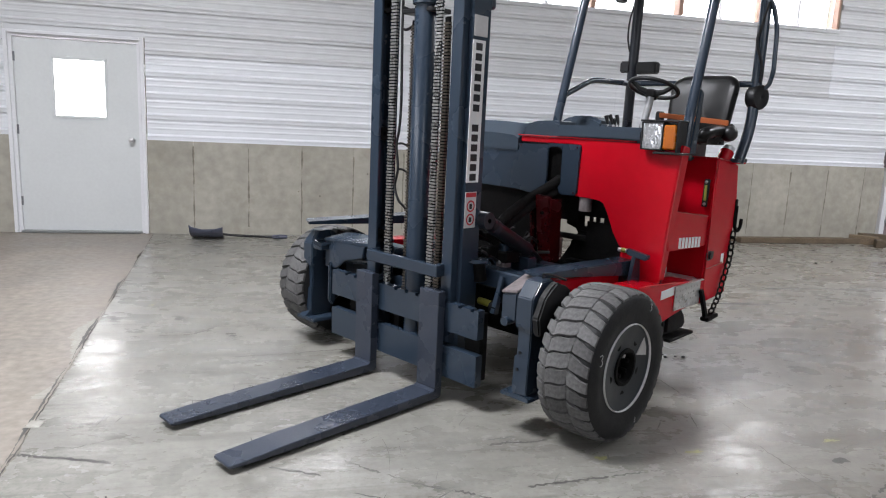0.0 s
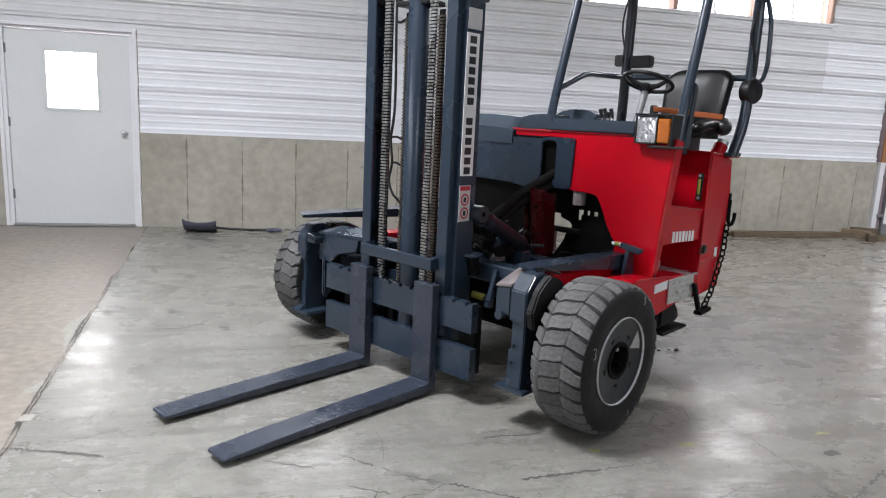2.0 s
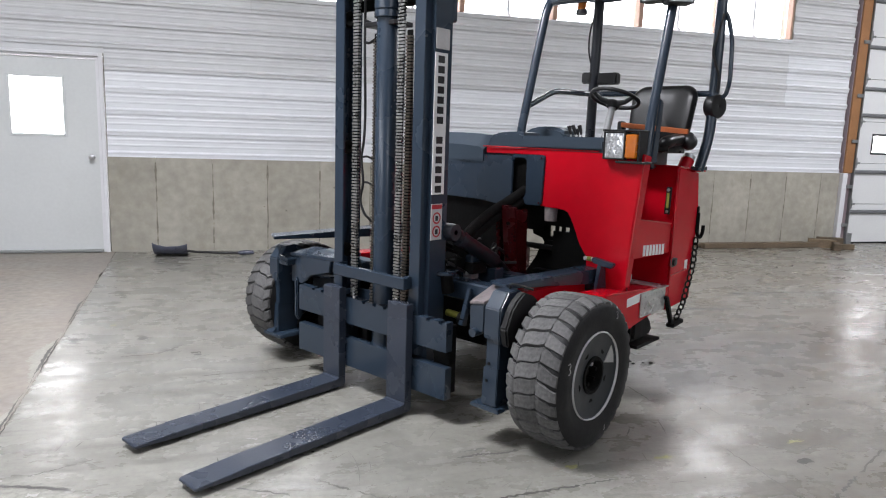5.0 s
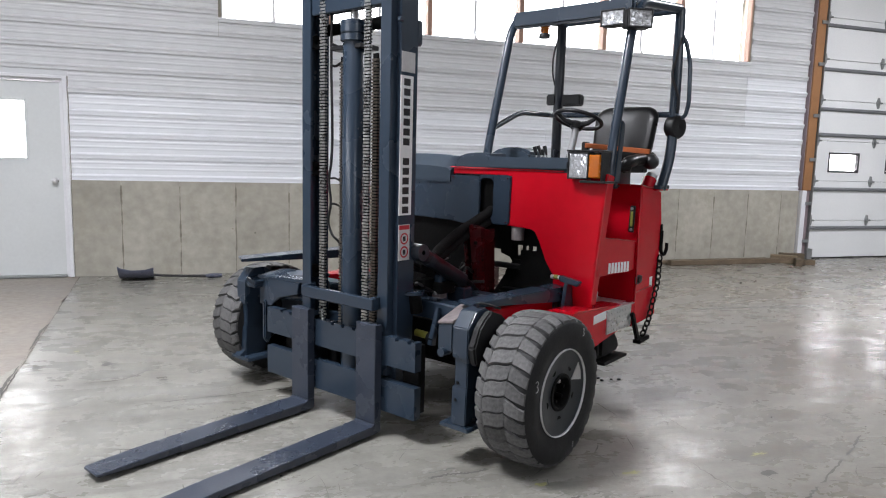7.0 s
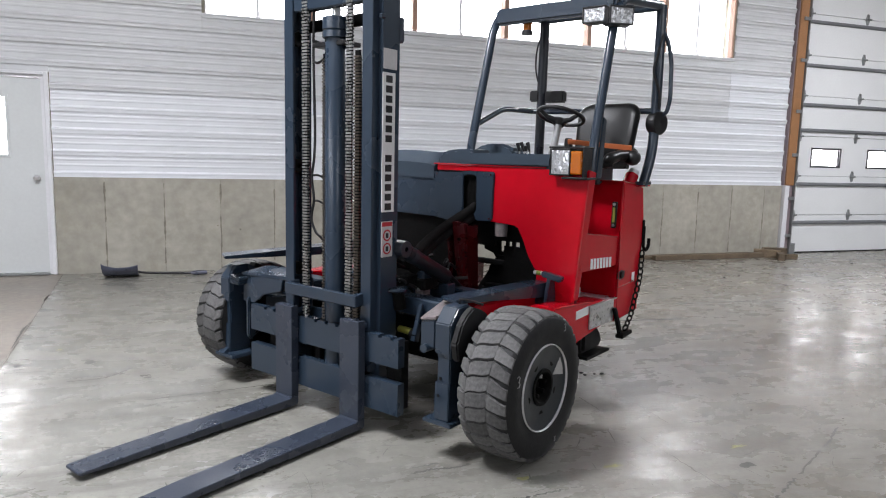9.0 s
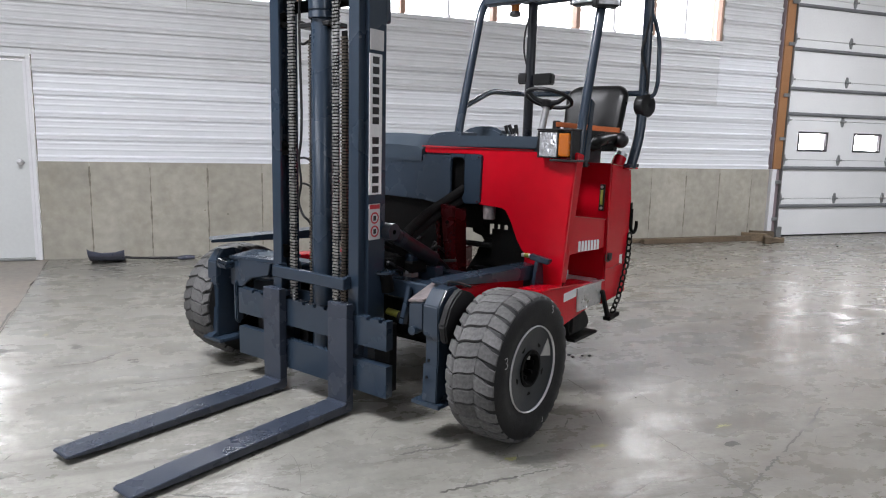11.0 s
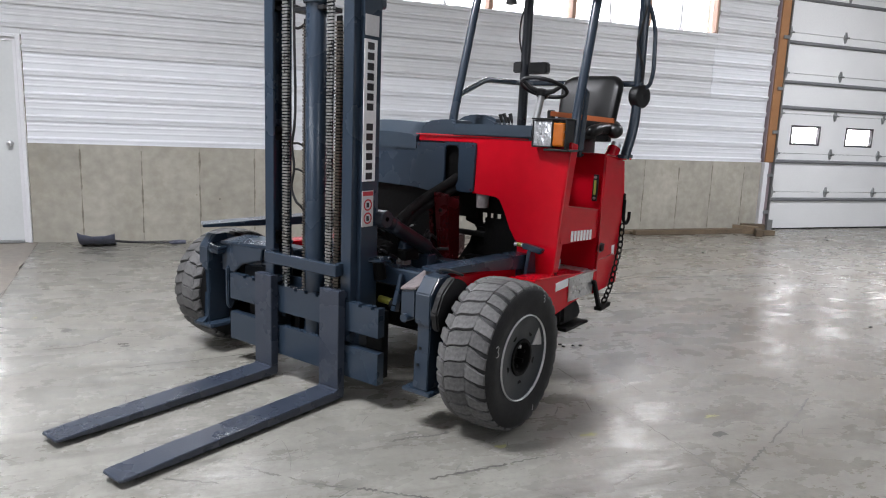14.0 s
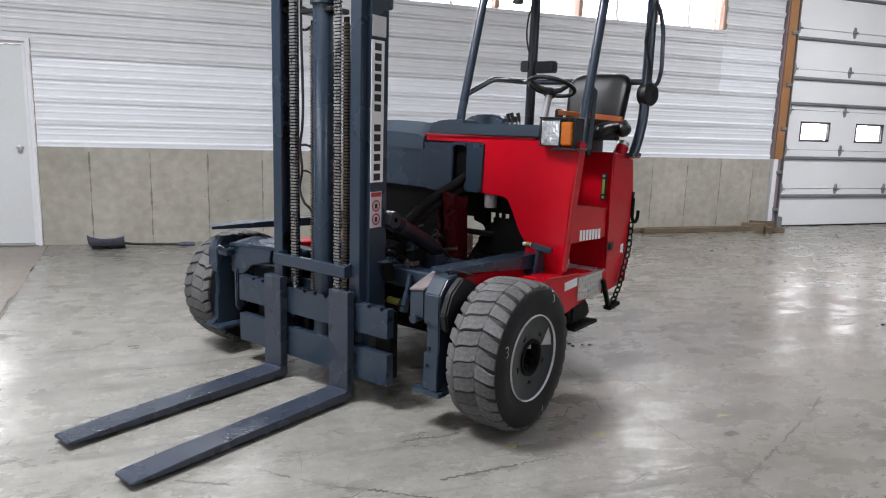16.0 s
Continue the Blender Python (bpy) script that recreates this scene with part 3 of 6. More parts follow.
def plate_a(poly, a0, a1, bevel=0.003, bm=None):
    """A plate with its outline in (b, z), from a0 to a1."""
    return solid([V(a0, b, z) for b, z in poly], [V(a1, b, z) for b, z in poly], bevel, bm)


def plate_b(poly, b0, b1, bevel=0.003, bm=None):
    """A plate with its outline in (a, z), from b0 to b1."""
    return solid([V(a, b0, z) for a, z in poly], [V(a, b1, z) for a, z in poly], bevel, bm)


def plate_z(poly, z0, z1, bevel=0.003, bm=None):
    return solid([V(a, b, z0) for a, b in poly], [V(a, b, z1) for a, b in poly], bevel, bm)


def rod(p, q, r, seg=12, bm=None):
    return tube([V(*p), V(*q)], r, seg, bm)


def bolt(name, p, axis, r, h, mat, parent):
    return part(name, lathe([(0, r), (h * 0.8, r), (h, r * 0.8), (h, 0.0001)], V(*p), V(*axis), 6), mat, parent)


# forks: one bent bar each
def fork(b0):
    L = LIFT
    bm = bmesh.new()
    w = 0.067
    rows = [(-1.125, w - 0.012, 0.035, 0.025), (-1.120, w - 0.005, 0.0365, 0.0235), (-1.110, w - 0.001, 0.0375, 0.0225), (-1.06, w, 0.039, 0.021), (-0.9, w, 0.046, 0.016), (-0.04, w, 0.058, 0.012), (-0.026, w, 0.0605, 0.012), (-0.02, w, 0.068, 0.012), (0.018, w, 0.068, 0.014), (0.028, w, 0.068, 0.024)]
    rings = [[bm.verts.new(V(a, b0 + k * ww, z)) for k, z in ((-1, zt), (1, zt), (1, zb), (-1, zb))] for a, ww, zt, zb in rows]
    for r0, r1 in zip(rings, rings[1:]):
        for k in range(4):
            bm.faces.new((r0[k], r0[(k + 1) % 4], r1[(k + 1) % 4], r1[k]))
    bm.faces.new(rings[0])
    bm.faces.new(rings[-1][::-1])
    bmesh.ops.recalc_face_normals(bm, faces=bm.faces)
    mbox(-0.02, 0.028, b0 - w, b0 + w, 0.068, 0.562, 0.0, bm=bm)
    bmesh.ops.bevel(bm, geom=[e for e in bm.edges if e.is_manifold and e.calc_face_angle(0) > 0.9], offset=0.003, segments=1, affect="EDGES", clamp_overlap=True)
    f = part("fork", bm, GREY_WORN, L, "worn grey steel fork")
    part("hook", mbox(0.0, 0.075, b0 - 0.06, b0 + 0.06, 0.515, 0.548, 0.005), GREY, f)
    return f


fork(-0.262)
fork(0.237)


def carriage_bar(name, z0, z1, notch):
    poly = [(-0.61, z0), (0.518, z0), (0.518, z1)]
    if notch:
        for b in (0.48, 0.40, 0.10, 0.02, -0.06, -0.40, -0.48):
            poly += [(b + 0.012, z1), (b + 0.012, z1 - 0.012), (b - 0.012, z1 - 0.012), (b - 0.012, z1)]
    poly += [(-0.61, z1)]
    bm = bmesh.new()
    lo = [bm.verts.new(V(0.03, b, z)) for b, z in poly]
    hi = [bm.verts.new(V(0.075, b, z)) for b, z in poly]
    bm.faces.new(lo)
    bm.faces.new(hi[::-1])
    for i in range(len(poly)):
        bm.faces.new((lo[i], lo[(i + 1) % len(poly)], hi[(i + 1) % len(poly)], hi[i]))
    return part(name, bm, GREY, LIFT)


carriage_bar("carriage_bar", 0.362, 0.505, True)
carriage_bar("carriage_bar", 0.126, 0.283, False)
for b in (-0.30, 0.30):
    part("carriage_plate", plate_b([(0.076, 0.13), (0.076, 0.50), (0.2, 0.50), (0.22, 0.2)], b - 0.012, b + 0.012), GREY, LIFT)
for b in (-0.10, 0.08):
    part("carriage_web", mbox(0.076, 0.13, b - 0.02, b + 0.02, 0.14, 0.49, 0.004), BLACK_DEEP, LIFT)
part("carriage_roller", lathe([(-0.02, 0.02), (-0.02, 0.05), (0.02, 0.05), (0.02, 0.02)], V(0.15, 0.02, 0.36), (0, 1, 0), 18), BLACK_DEEP, LIFT)


part("carriage_end", mbox(0.076, 0.13, 0.40, 0.50, 0.14, 0.48, 0.004), BLACK_DEEP, LIFT)
part("carriage_end", mbox(0.076, 0.13, -0.50, -0.40, 0.14, 0.48, 0.004), BLACK_DEEP, LIFT)
# plate added as darkness between the bars, hiding the bright floor beyond
part("carriage_dark_back", mbox(0.20, 0.215, -0.30, 0.30, 0.12, 0.38, 0.003), BLACK_DEEP, LIFT)


# mast
def channel(name, b_web, toward, a0, a1, z0, z1, w, t=0.016):
    """A rolled channel that opens towards the mast's middle."""
    o = b_web
    poly = [(a0, o), (a1, o), (a1, o + toward * w), (a1 - t, o + toward * w), (a1 - t, o + toward * t), (a0 + t, o + toward * t), (a0 + t, o + toward * w), (a0, o + toward * w)]
    return part(name, plate_z(poly, z0, z1, 0.002), GREY, LIFT)


for s in (-1, 1):
    channel("outer_rail", s * 0.345, -s, 0.085, 0.205, 0.26, 2.36, 0.055)
    channel("inner_rail", s * 0.318, -s, 0.045, 0.14, 0.30, 2.40, 0.068, 0.014)
    part("rail_shoe", mbox(0.07, 0.21, s * 0.345 - 0.02, s * 0.345 + 0.02, 0.2, 0.262, 0.006), GREY, LIFT)
    for z in (0.75, 1.3, 1.95):
        part("guide_roller", lathe([(-0.018, 0.012), (-0.018, 0.036), (0.018, 0.036), (0.018, 0.012)], V(0.09, s * 0.275, z), (0, 1, 0), 16), BLACK_DEEP, LIFT)
part("top_crosshead", mbox(0.05, 0.10, -0.25, 0.25, 2.075, 2.21, 0.006), GREY, LIFT)
part("rear_crossbar", mbox(0.185, 0.205, -0.33, 0.33, 2.0, 2.06, 0.004), BLACK_DEEP, LIFT)
part("rear_crossbar", mbox(0.185, 0.205, -0.33, 0.33, 0.36, 0.52, 0.004), GREY, LIFT)
xb = mbox(-0.02, 0.012, -0.25, 0.28, 0.628, 0.688, 0.004)
for s in (-1, 1):
    mbox(0.012, 0.08, s * 0.255 - 0.012, s * 0.255 + 0.012, 0.625, 0.69, 0.003, bm=xb)
part("lower_crossbar", xb, GREY, LIFT)
cyl = part("lift_cylinder", lathe([(0.24, 0.001), (0.24, 0.058), (1.93, 0.058), (1.935, 0.056)], V(0.11, 0.006, 0), V(0, 0, 1), 28), GREY, LIFT, smooth=True)
part("gland", lathe([(1.93, 0.056), (1.935, 0.07), (1.965, 0.07), (1.968, 0.064), (1.975, 0.07), (2.03, 0.07), (2.035, 0.058), (2.04, 0.001)], V(0.11, 0.006, 0), V(0, 0, 1), 28), GREY, cyl, smooth=True)
part("piston_rod", lathe([(2.03, 0.022), (2.08, 0.022)], V(0.11, 0.006, 0), V(0, 0, 1), 16), STEEL, cyl, smooth=True)
part("clamp", mbox(0.07, 0.2, -0.13, 0.09, 1.895, 1.918, 0.004), BLACK, LIFT)


def leaf_chain(b, a, z0, z1, mat, w=0.017):
    """A leaf chain: stacked plates on pins; an added black core darkens the gaps."""
    bm = bmesh.new()
    pitch = 0.0158

    def block(c, h):
        v = [bm.verts.new(V(c[0] + i * h[0], c[1] + j * h[1], c[2] + k * h[2])) for i, j, k in ((-1, -1, -1), (1, -1, -1), (1, 1, -1), (-1, 1, -1), (-1, -1, 1), (1, -1, 1), (1, 1, 1), (-1, 1, 1))]
        for f in ((0, 1, 2, 3), (4, 5, 6, 7), (0, 1, 5, 4), (1, 2, 6, 5), (2, 3, 7, 6), (3, 0, 4, 7)):
            bm.faces.new([v[q] for q in f])

    for i in range(int((z1 - z0) / pitch)):
        z = z0 + i * pitch
        ww = w if i % 2 else w * 0.8
        for k in range(4):
            block((a, b - ww + 2 * ww * k / 3, z), (0.0085, 0.0042, 0.0047))
    ob = part("lift_chain", bm, mat, LIFT)
    part("gap_dark_core", mbox(a - 0.003, a + 0.006, b - w * 0.95, b + w * 0.95, z0, z1, 0.0), BLACK_DEEP, ob)
    return ob


leaf_chain(-0.163, 0.055, 0.52, 2.4, CHAIN_SHINY)
leaf_chain(0.157, 0.055, 0.52, 2.4, CHAIN_SHINY)
# rear pair coloured dimmer than the front pair
leaf_chain(-0.084, 0.12, 0.48, 1.87, CHAIN)
leaf_chain(0.147, 0.12, 0.48, 1.87, CHAIN)
for b in (-0.163, 0.157):
    part("chain_anchor", rod((0.055, b, 0.49), (0.055, b, 0.56), 0.009), STEEL, LIFT)

# hoses on the mast, with their clips
part("mast_hose", tube(curve_points(VV((0.15, -0.20, 2.3), (0.145, -0.205, 1.9), (0.15, -0.20, 1.5), (0.14, -0.196, 1.34), (0.14, -0.214, 1.24), (0.14, -0.198, 1.12), (0.14, -0.218, 1.02), (0.14, -0.185, 0.95), (0.15, -0.156, 0.922), (0.18, -0.14, 0.88))), 0.007, 8), BLACK, LIFT, smooth=True)
part("mast_hose", tube(curve_points(VV((0.15, 0.135, 1.85), (0.15, 0.14, 1.6), (0.155, 0.138, 1.3), (0.15, 0.14, 1.0), (0.16, 0.13, 0.7), (0.18, 0.1, 0.42))), 0.006, 8), BLACK, LIFT, smooth=True)
for z in (1.246, 1.11):
    part("hose_clip", tube(rounded(VV((0.145, -0.205, z + 0.004), (0.14, -0.165, z + 0.008), (0.145, -0.125, z - 0.008)), 0.02), 0.006, 8), BLACK, LIFT)
for z, q in ((1.935, -0.02), (1.828, 0.02)):
    part("clip_bracket", tube(rounded(VV((0.145, -0.207, z + 0.012), (0.14, -0.165, z), (0.145, -0.125, z + q)), 0.02), 0.007, 8), BLACK, LIFT)
part("valve_block", mbox(0.18, 0.25, -0.16, -0.04, 0.83, 0.92, 0.008), GREY, LIFT)

# stickers on the mast
strip = part("name_strip", mbox(0.085, 0.172, 0.345, 0.348, 1.092, 1.752, 0.0), DECAL, LIFT, "white strip with a row of black bars")
for i in range(14):
    if i != 7:
        z = 1.722 - i * 0.0465
        part("ink_bar", mbox(0.106, 0.151, 0.3481, 0.3488, z - 0.0165, z + 0.0165, 0.0), INK, strip)
part("rating_plate", mbox(0.088, 0.183, 0.345, 0.349, 1.768, 1.862, 0.002), LABEL_GREY, LIFT, "pale rating plate with faint grey lines")
warn = part("warning_label", mbox(0.087, 0.165, 0.345, 0.348, 0.872, 1.047, 0.0), LABEL_GREY, LIFT, "dull white warning sticker with two red rings")
part("red_band", mbox(0.090, 0.162, 0.3481, 0.3487, 1.022, 1.043, 0.0), DECAL_RED, warn)
for z in (0.978, 0.913):
    part("ring", lathe([(0.0, 0.021), (0.0006, 0.021), (0.0006, 0.029), (0.0, 0.029)], V(0.1265, 0.3482, z), V(0, 1, 0), 24), DECAL_RED, warn)
    part("pictogram", mbox(0.117, 0.136, 0.3482, 0.3487, z - 0.013, z + 0.011, 0.0), INK, warn)
part("rail_bracket", mbox(0.20, 0.235, 0.31, 0.352, 1.9, 2.02, 0.01), GREY, LIFT)
part("rail_bracket", mbox(0.055, 0.085, 0.345, 0.366, 1.99, 2.01, 0.003), GREY, LIFT)


# wheels
R_T = 0.348


def front_wheel(a, b_in, b_out, hub=True):
    s = 1 if b_out > b_in else -1
    W = abs(b_out - b_in)
    c = V(a, b_in, R_T)
    ax = V(0, s, 0)
    side = part("tyre", lathe([(0.015, 0.195), (0.0, 0.215), (0.0, 0.27), (0.012, 0.310), (0.03, 0.333), (W - 0.03, 0.334), (W - 0.010, 0.326), (W + 0.001, 0.309), (W + 0.006, 0.268), (W + 0.004, 0.245), (W - 0.002, 0.222), (W - 0.004, 0.204), (W - 0.006, 0.197)], c, ax, 64), RUBBER, LIFT, "worn black solid rubber tyre with grey dusty tread", smooth=True)
    count = 31
    pitch = 2 * math.pi / count
    wide = pitch * 2

    def lug(w0, w1, len0, len1, bend, zig):
        """One tread block across part of the width; its length changes from one end to the other."""
        bm = bmesh.new()

        def ring_point(th, w, r):
            crown = r - 0.015 * abs(2 * w / W - 1) ** 3
            return Vector((math.cos(th) * crown, -s * w, math.sin(th) * crown))

        top, base = [], []
        for k in range(6):
            u = k / 5
            w = w0 + (w1 - w0) * u
            half = (len0 + (len1 - len0) * u) / 2
            sh = bend(u)
            j = 0.003 / R_T
            end = 0.004 if k in (0, 5) else 0.0
            q = zig * (u if zig > 0 else u - 1) * 0.5
            top.append((bm.verts.new(ring_point(sh - half + j, w - q, R_T - end)), bm.verts.new(ring_point(sh + half - j, w + q, R_T - end))))
            base.append((bm.verts.new(ring_point(sh - half - j, w - q, 0.332)), bm.verts.new(ring_point(sh + half + j, w + q, 0.332))))
        for i in range(5):
            bm.faces.new((top[i][0], top[i][1], top[i + 1][1], top[i + 1][0]))
            bm.faces.new((top[i][0], top[i + 1][0], base[i + 1][0], base[i][0]))
            bm.faces.new((top[i][1], base[i][1], base[i + 1][1], top[i + 1][1]))
        bm.faces.new((top[0][0], base[0][0], base[0][1], top[0][1]))
        bm.faces.new((top[5][0], top[5][1], base[5][1], base[5][0]))
        return mesh_of(bm, TREAD)

    # narrow wavy blocks over the crown, broad shoulder blocks with open gaps at both sides
    kinds = ((lug(W * 0.20, W * 0.625, pitch * 0.90, pitch * 0.92, lambda u: 0.045 * (1 - 2 * u) - 0.014 * math.sin(u * math.pi * 2), 0.0), 0.0, pitch, count),
             (lug(W * 0.63, W - 0.006, pitch * 0.93, pitch * 0.70, lambda u: -0.035 + 0.085 * u, -0.004), 0.0, pitch, count),
             (lug(0.005, W * 0.195, pitch * 0.70, pitch * 0.93, lambda u: -0.02 + 0.06 * u, 0.004), 0.0, pitch, count))
    rng = random.Random(7)
    for me, shift, step, many in kinds:
        for i in range(many):
            blk = new("tread_block", me)
            blk.parent = side
            g = 1 + rng.uniform(-0.006, 0.002)
            blk.matrix_local = Matrix.Translation(V(a, b_in, R_T)) @ Matrix.Rotation(-(i * step + shift + 0.1 + rng.uniform(-0.006, 0.006)), 4, "Y") @ Matrix.Diagonal((g, 1, g, 1))
    rim = part("rim", lathe([(W - 0.075, 0.001), (W - 0.075, 0.08), (W - 0.02, 0.082), (W - 0.014, 0.182), (W - 0.010, 0.190), (W - 0.006, 0.1945), (W - 0.012, 0.199)], c, ax, 56), DISC, LIFT, "dark grey wheel disc with a pale edge", smooth=True)
    part("rim_edge", lathe([(W - 0.007, 0.1935), (W + 0.001, 0.1945), (W + 0.003, 0.1965), (W - 0.003, 0.1995), (W - 0.02, 0.2)], c, ax, 56), WHITE_PAINT, rim, "pale painted rim edge", smooth=True)
    part("hub", lathe([(W - 0.07, 0.001), (W - 0.07, 0.06), (W - 0.03, 0.066), (W - 0.012, 0.072), (W - 0.012, 0.084), (W - 0.022, 0.088)], c, ax, 32), BLACK_DEEP, rim, "near-black recessed hub", smooth=True)
    # slots are flat near-black discs, coloured for the shade inside a hole
    for k in range(5):
        t = 2 * math.pi * k / 5 + 0.9
        p = (a + math.cos(t) * 0.125, b_in + s * (W - 0.019), R_T + math.sin(t) * 0.125)
        part("slot", lathe([(0, 0.017), (0.0015, 0.017), (0.0015, 0.0001)], V(*p), ax, 14), BLACK_DEEP, rim)
        p2 = (a + math.cos(t + 0.5) * 0.142, b_in + s * (W - 0.019), R_T + math.sin(t + 0.5) * 0.142)
        part("slot", lathe([(0, 0.007), (0.0015, 0.007), (0.0015, 0.0001)], V(*p2), ax, 10), BLACK_DEEP, rim)
    for k in range(6):
        t = 2 * math.pi * k / 6 + 0.3
        bolt("hub_bolt", (a + math.cos(t) * 0.052, b_in + s * (W - 0.07), R_T + math.sin(t) * 0.045), (0, s, 0), 0.011, 0.04, STEEL if k in (1, 2, 3) else BLACK_DEEP, rim)
    part("wear_patch", plate_b([(a + 0.085, R_T + 0.04), (a + 0.178, R_T + 0.02), (a + 0.172, R_T + 0.06), (a + 0.145, R_T + 0.11), (a + 0.112, R_T + 0.068)], b_in + s * (W - 0.0165), b_in + s * (W - 0.0130), 0.0), STEEL, rim, "bare metal wear patch")
    return side


front_wheel(0.307, 0.903, 1.159)
front_wheel(0.307, -0.835, -1.09)
# chalk marks on the tyre wall
for t, r, q in ((2.80, 0.262, 1.0), (1.05, 0.29, 0.7), (5.05, 0.28, 0.5)):
    c0, c1 = 0.307 + math.cos(t) * r, R_T + math.sin(t) * r
    part("chalk_mark", tube([V(c0 + x * q, 1.1645, c1 + z * q) for x, z in ((-0.011, 0.022), (0.002, 0.027), (0.010, 0.018), (0.004, 0.006), (-0.003, 0.003), (0.006, 0.0), (0.011, -0.011), (0.003, -0.022), (-0.011, -0.02))], 0.0018 * max(q, 0.7), 5), LABEL_GREY, LIFT)


# axle, legs and lifting arms
part("front_axle", mbox(0.33, 0.45, -0.8, 0.88, 0.43, 0.56, 0.02), BLACK_DEEP, LIFT)
part("axle_beam", mbox(0.27, 0.37, -0.62, 0.62, 0.56, 0.655, 0.008), GREY, LIFT)
part("rear_beam", mbox(0.62, 0.72, -0.62, 0.62, 0.56, 0.65, 0.008), GREY, LIFT)
for s, w in ((1, 0.79), (-1, -0.842)):
    # stabiliser leg: a box with a sloped head, a sleeve, a shoe and a foot
    h = 0.036
    leg = part("stabiliser_leg", plate_b([(0.03, 0.19), (0.15, 0.19), (0.2, 0.66), (0.15, 0.69), (0.085, 0.69), (0.03, 0.62)], w - h, w + h, 0.005), GREY, LIFT)
    part("sleeve", plate_b([(0.018, 0.49), (0.17, 0.49), (0.215, 0.67), (0.15, 0.705), (0.075, 0.70), (0.018, 0.63)], w - h - 0.008, w + h + 0.006, 0.005), GREY, leg)
    part("leg_shoe", plate_b([(0.016, 0.186), (0.16, 0.186), (0.17, 0.34), (0.022, 0.36)], w - h - 0.006, w + h + 0.004, 0.004), GREY, leg)
    f0, f1, fa = (-0.095, 0.068, 0.0) if s > 0 else (-0.055, 0.12, -0.02)
    part("foot", solid(VV((fa, w + f0, 0.166), (0.17, w + f0, 0.166), (0.17, w + f1, 0.166), (fa, w + f1, 0.166)), VV((fa, w + f0 + 0.004, 0.184), (0.165, w + f0 + 0.004, 0.184), (0.165, w + f1 - 0.004, 0.184), (fa, w + f1 - 0.004, 0.184)), 0.003), GREY, leg)
    if s < 0:
        part("foot_weld", plate_b([(-0.02, 0.182), (0.02, 0.182), (0.02, 0.215)], w - 0.03, w + 0.03, 0.002), GREY, leg)
    # holes not cut: near-black discs give their shaded inside
    for z in (0.30, 0.375):
        part("bolt_hole_disc", lathe([(0, 0.008), (0.002, 0.008), (0.002, 0.0001)], V(0.015 if z < 0.34 else 0.029, w - 0.015, z), V(-1, 0, 0), 10), BLACK_DEEP, leg)
    if s > 0:
        part("splash_guard", plate_b([(0.15, 0.20), (0.20, 0.20), (0.225, 0.50), (0.26, 0.64), (0.218, 0.672), (0.136, 0.700), (0.09, 0.672), (0.05, 0.634), (0.012, 0.55), (0.03, 0.47), (0.14, 0.44)], w + 0.044, w + 0.084, 0.008), RUBBER, LIFT, "black rubber splash guard behind the leg")
    else:
        part("splash_guard", plate_b([(0.16, 0.20), (0.19, 0.20), (0.22, 0.50), (0.30, 0.66), (0.22, 0.70), (0.16, 0.6)], w - 0.03, w + 0.03, 0.004), BLACK, LIFT)
    # bracket that carries the leg, with a sloped worn top
    k0 = w - s * 0.045
    part("leg_bracket", solid(VV((0.02, k0, 0.51 if s > 0 else 0.6), (0.02, k0 - s * 0.085, 0.51 if s > 0 else 0.6), (0.02, k0 - s * 0.085, 0.625), (0.02, k0, 0.64)), VV((0.30, k0, 0.51 if s > 0 else 0.6), (0.30, k0 - s * 0.085, 0.51 if s > 0 else 0.6), (0.30, k0 - s * 0.085, 0.65), (0.30, k0, 0.66)), 0.006), GREY, LIFT)
    part("bracket_top", solid(VV((0.02, k0 - s * 0.088, 0.628), (0.02, k0 + s * 0.0, 0.642), (0.29, k0 - s * 0.015, 0.668), (0.29, k0 - s * 0.16, 0.661)), VV((0.02, k0 - s * 0.088, 0.640), (0.02, k0 + s * 0.0, 0.654), (0.29, k0 - s * 0.015, 0.680), (0.29, k0 - s * 0.16, 0.673)), 0.003), PRIMER if s > 0 else GREY, LIFT, "sloped plate worn to pale primer" if s > 0 else "")
    if s > 0:
        part("hinge_pin", rod((0.0, k0 - s * 0.05, 0.505), (0.06, k0 - s * 0.05, 0.505), 0.02), GREY, LIFT)
    if s > 0:
        part("hose_stub", tube(curve_points(VV((0.14, w, 0.705), (0.12, w + 0.02, 0.73), (0.16, w + 0.05, 0.72), (0.25, w + 0.05, 0.69))), 0.006, 8), BLACK, LIFT, smooth=True)
    # long arm over the wheel frame
    if s > 0:
        i0, i1, zf, zr, a0, a1 = 0.615, 0.745, 0.702, 0.692, 0.06, 1.06
        red0, red1 = 0.62, 0.72
    else:
        i0, i1, zf, zr, a0, a1 = -0.72, -0.875, 0.777, 0.768, -0.065, 0.9
        red0, red1 = -0.74, -0.60
    top = [(a0, i0, zf), (a0 + 0.09, i1, zf - 0.004), (a1, i1, zr - 0.004), (a1 - 0.06, i0, zr)]
    if s > 0:
        top = [(0.219, 0.616, 0.703), (0.184, 0.735, 0.702), (0.99, 0.775, 0.690), (1.0, 0.675, 0.694)]
    low = [(p[0], p[1], p[2] - (0.016 if p[0] < 0.3 else 0.085 if s > 0 else 0.062)) for p in top]
    part("lift_arm", solid(VV(*low), VV(*top), 0.004), GREY, LIFT, "dark grey flat arm over the wheel")
    part("wheel_frame", plate_b([(0.26, 0.58), (0.36, 0.645), (1.0, 0.625), (1.12, 0.59), (1.05, 0.52), (0.3, 0.52)], red0, red1, 0.006), RED, LIFT, "red wheel frame")
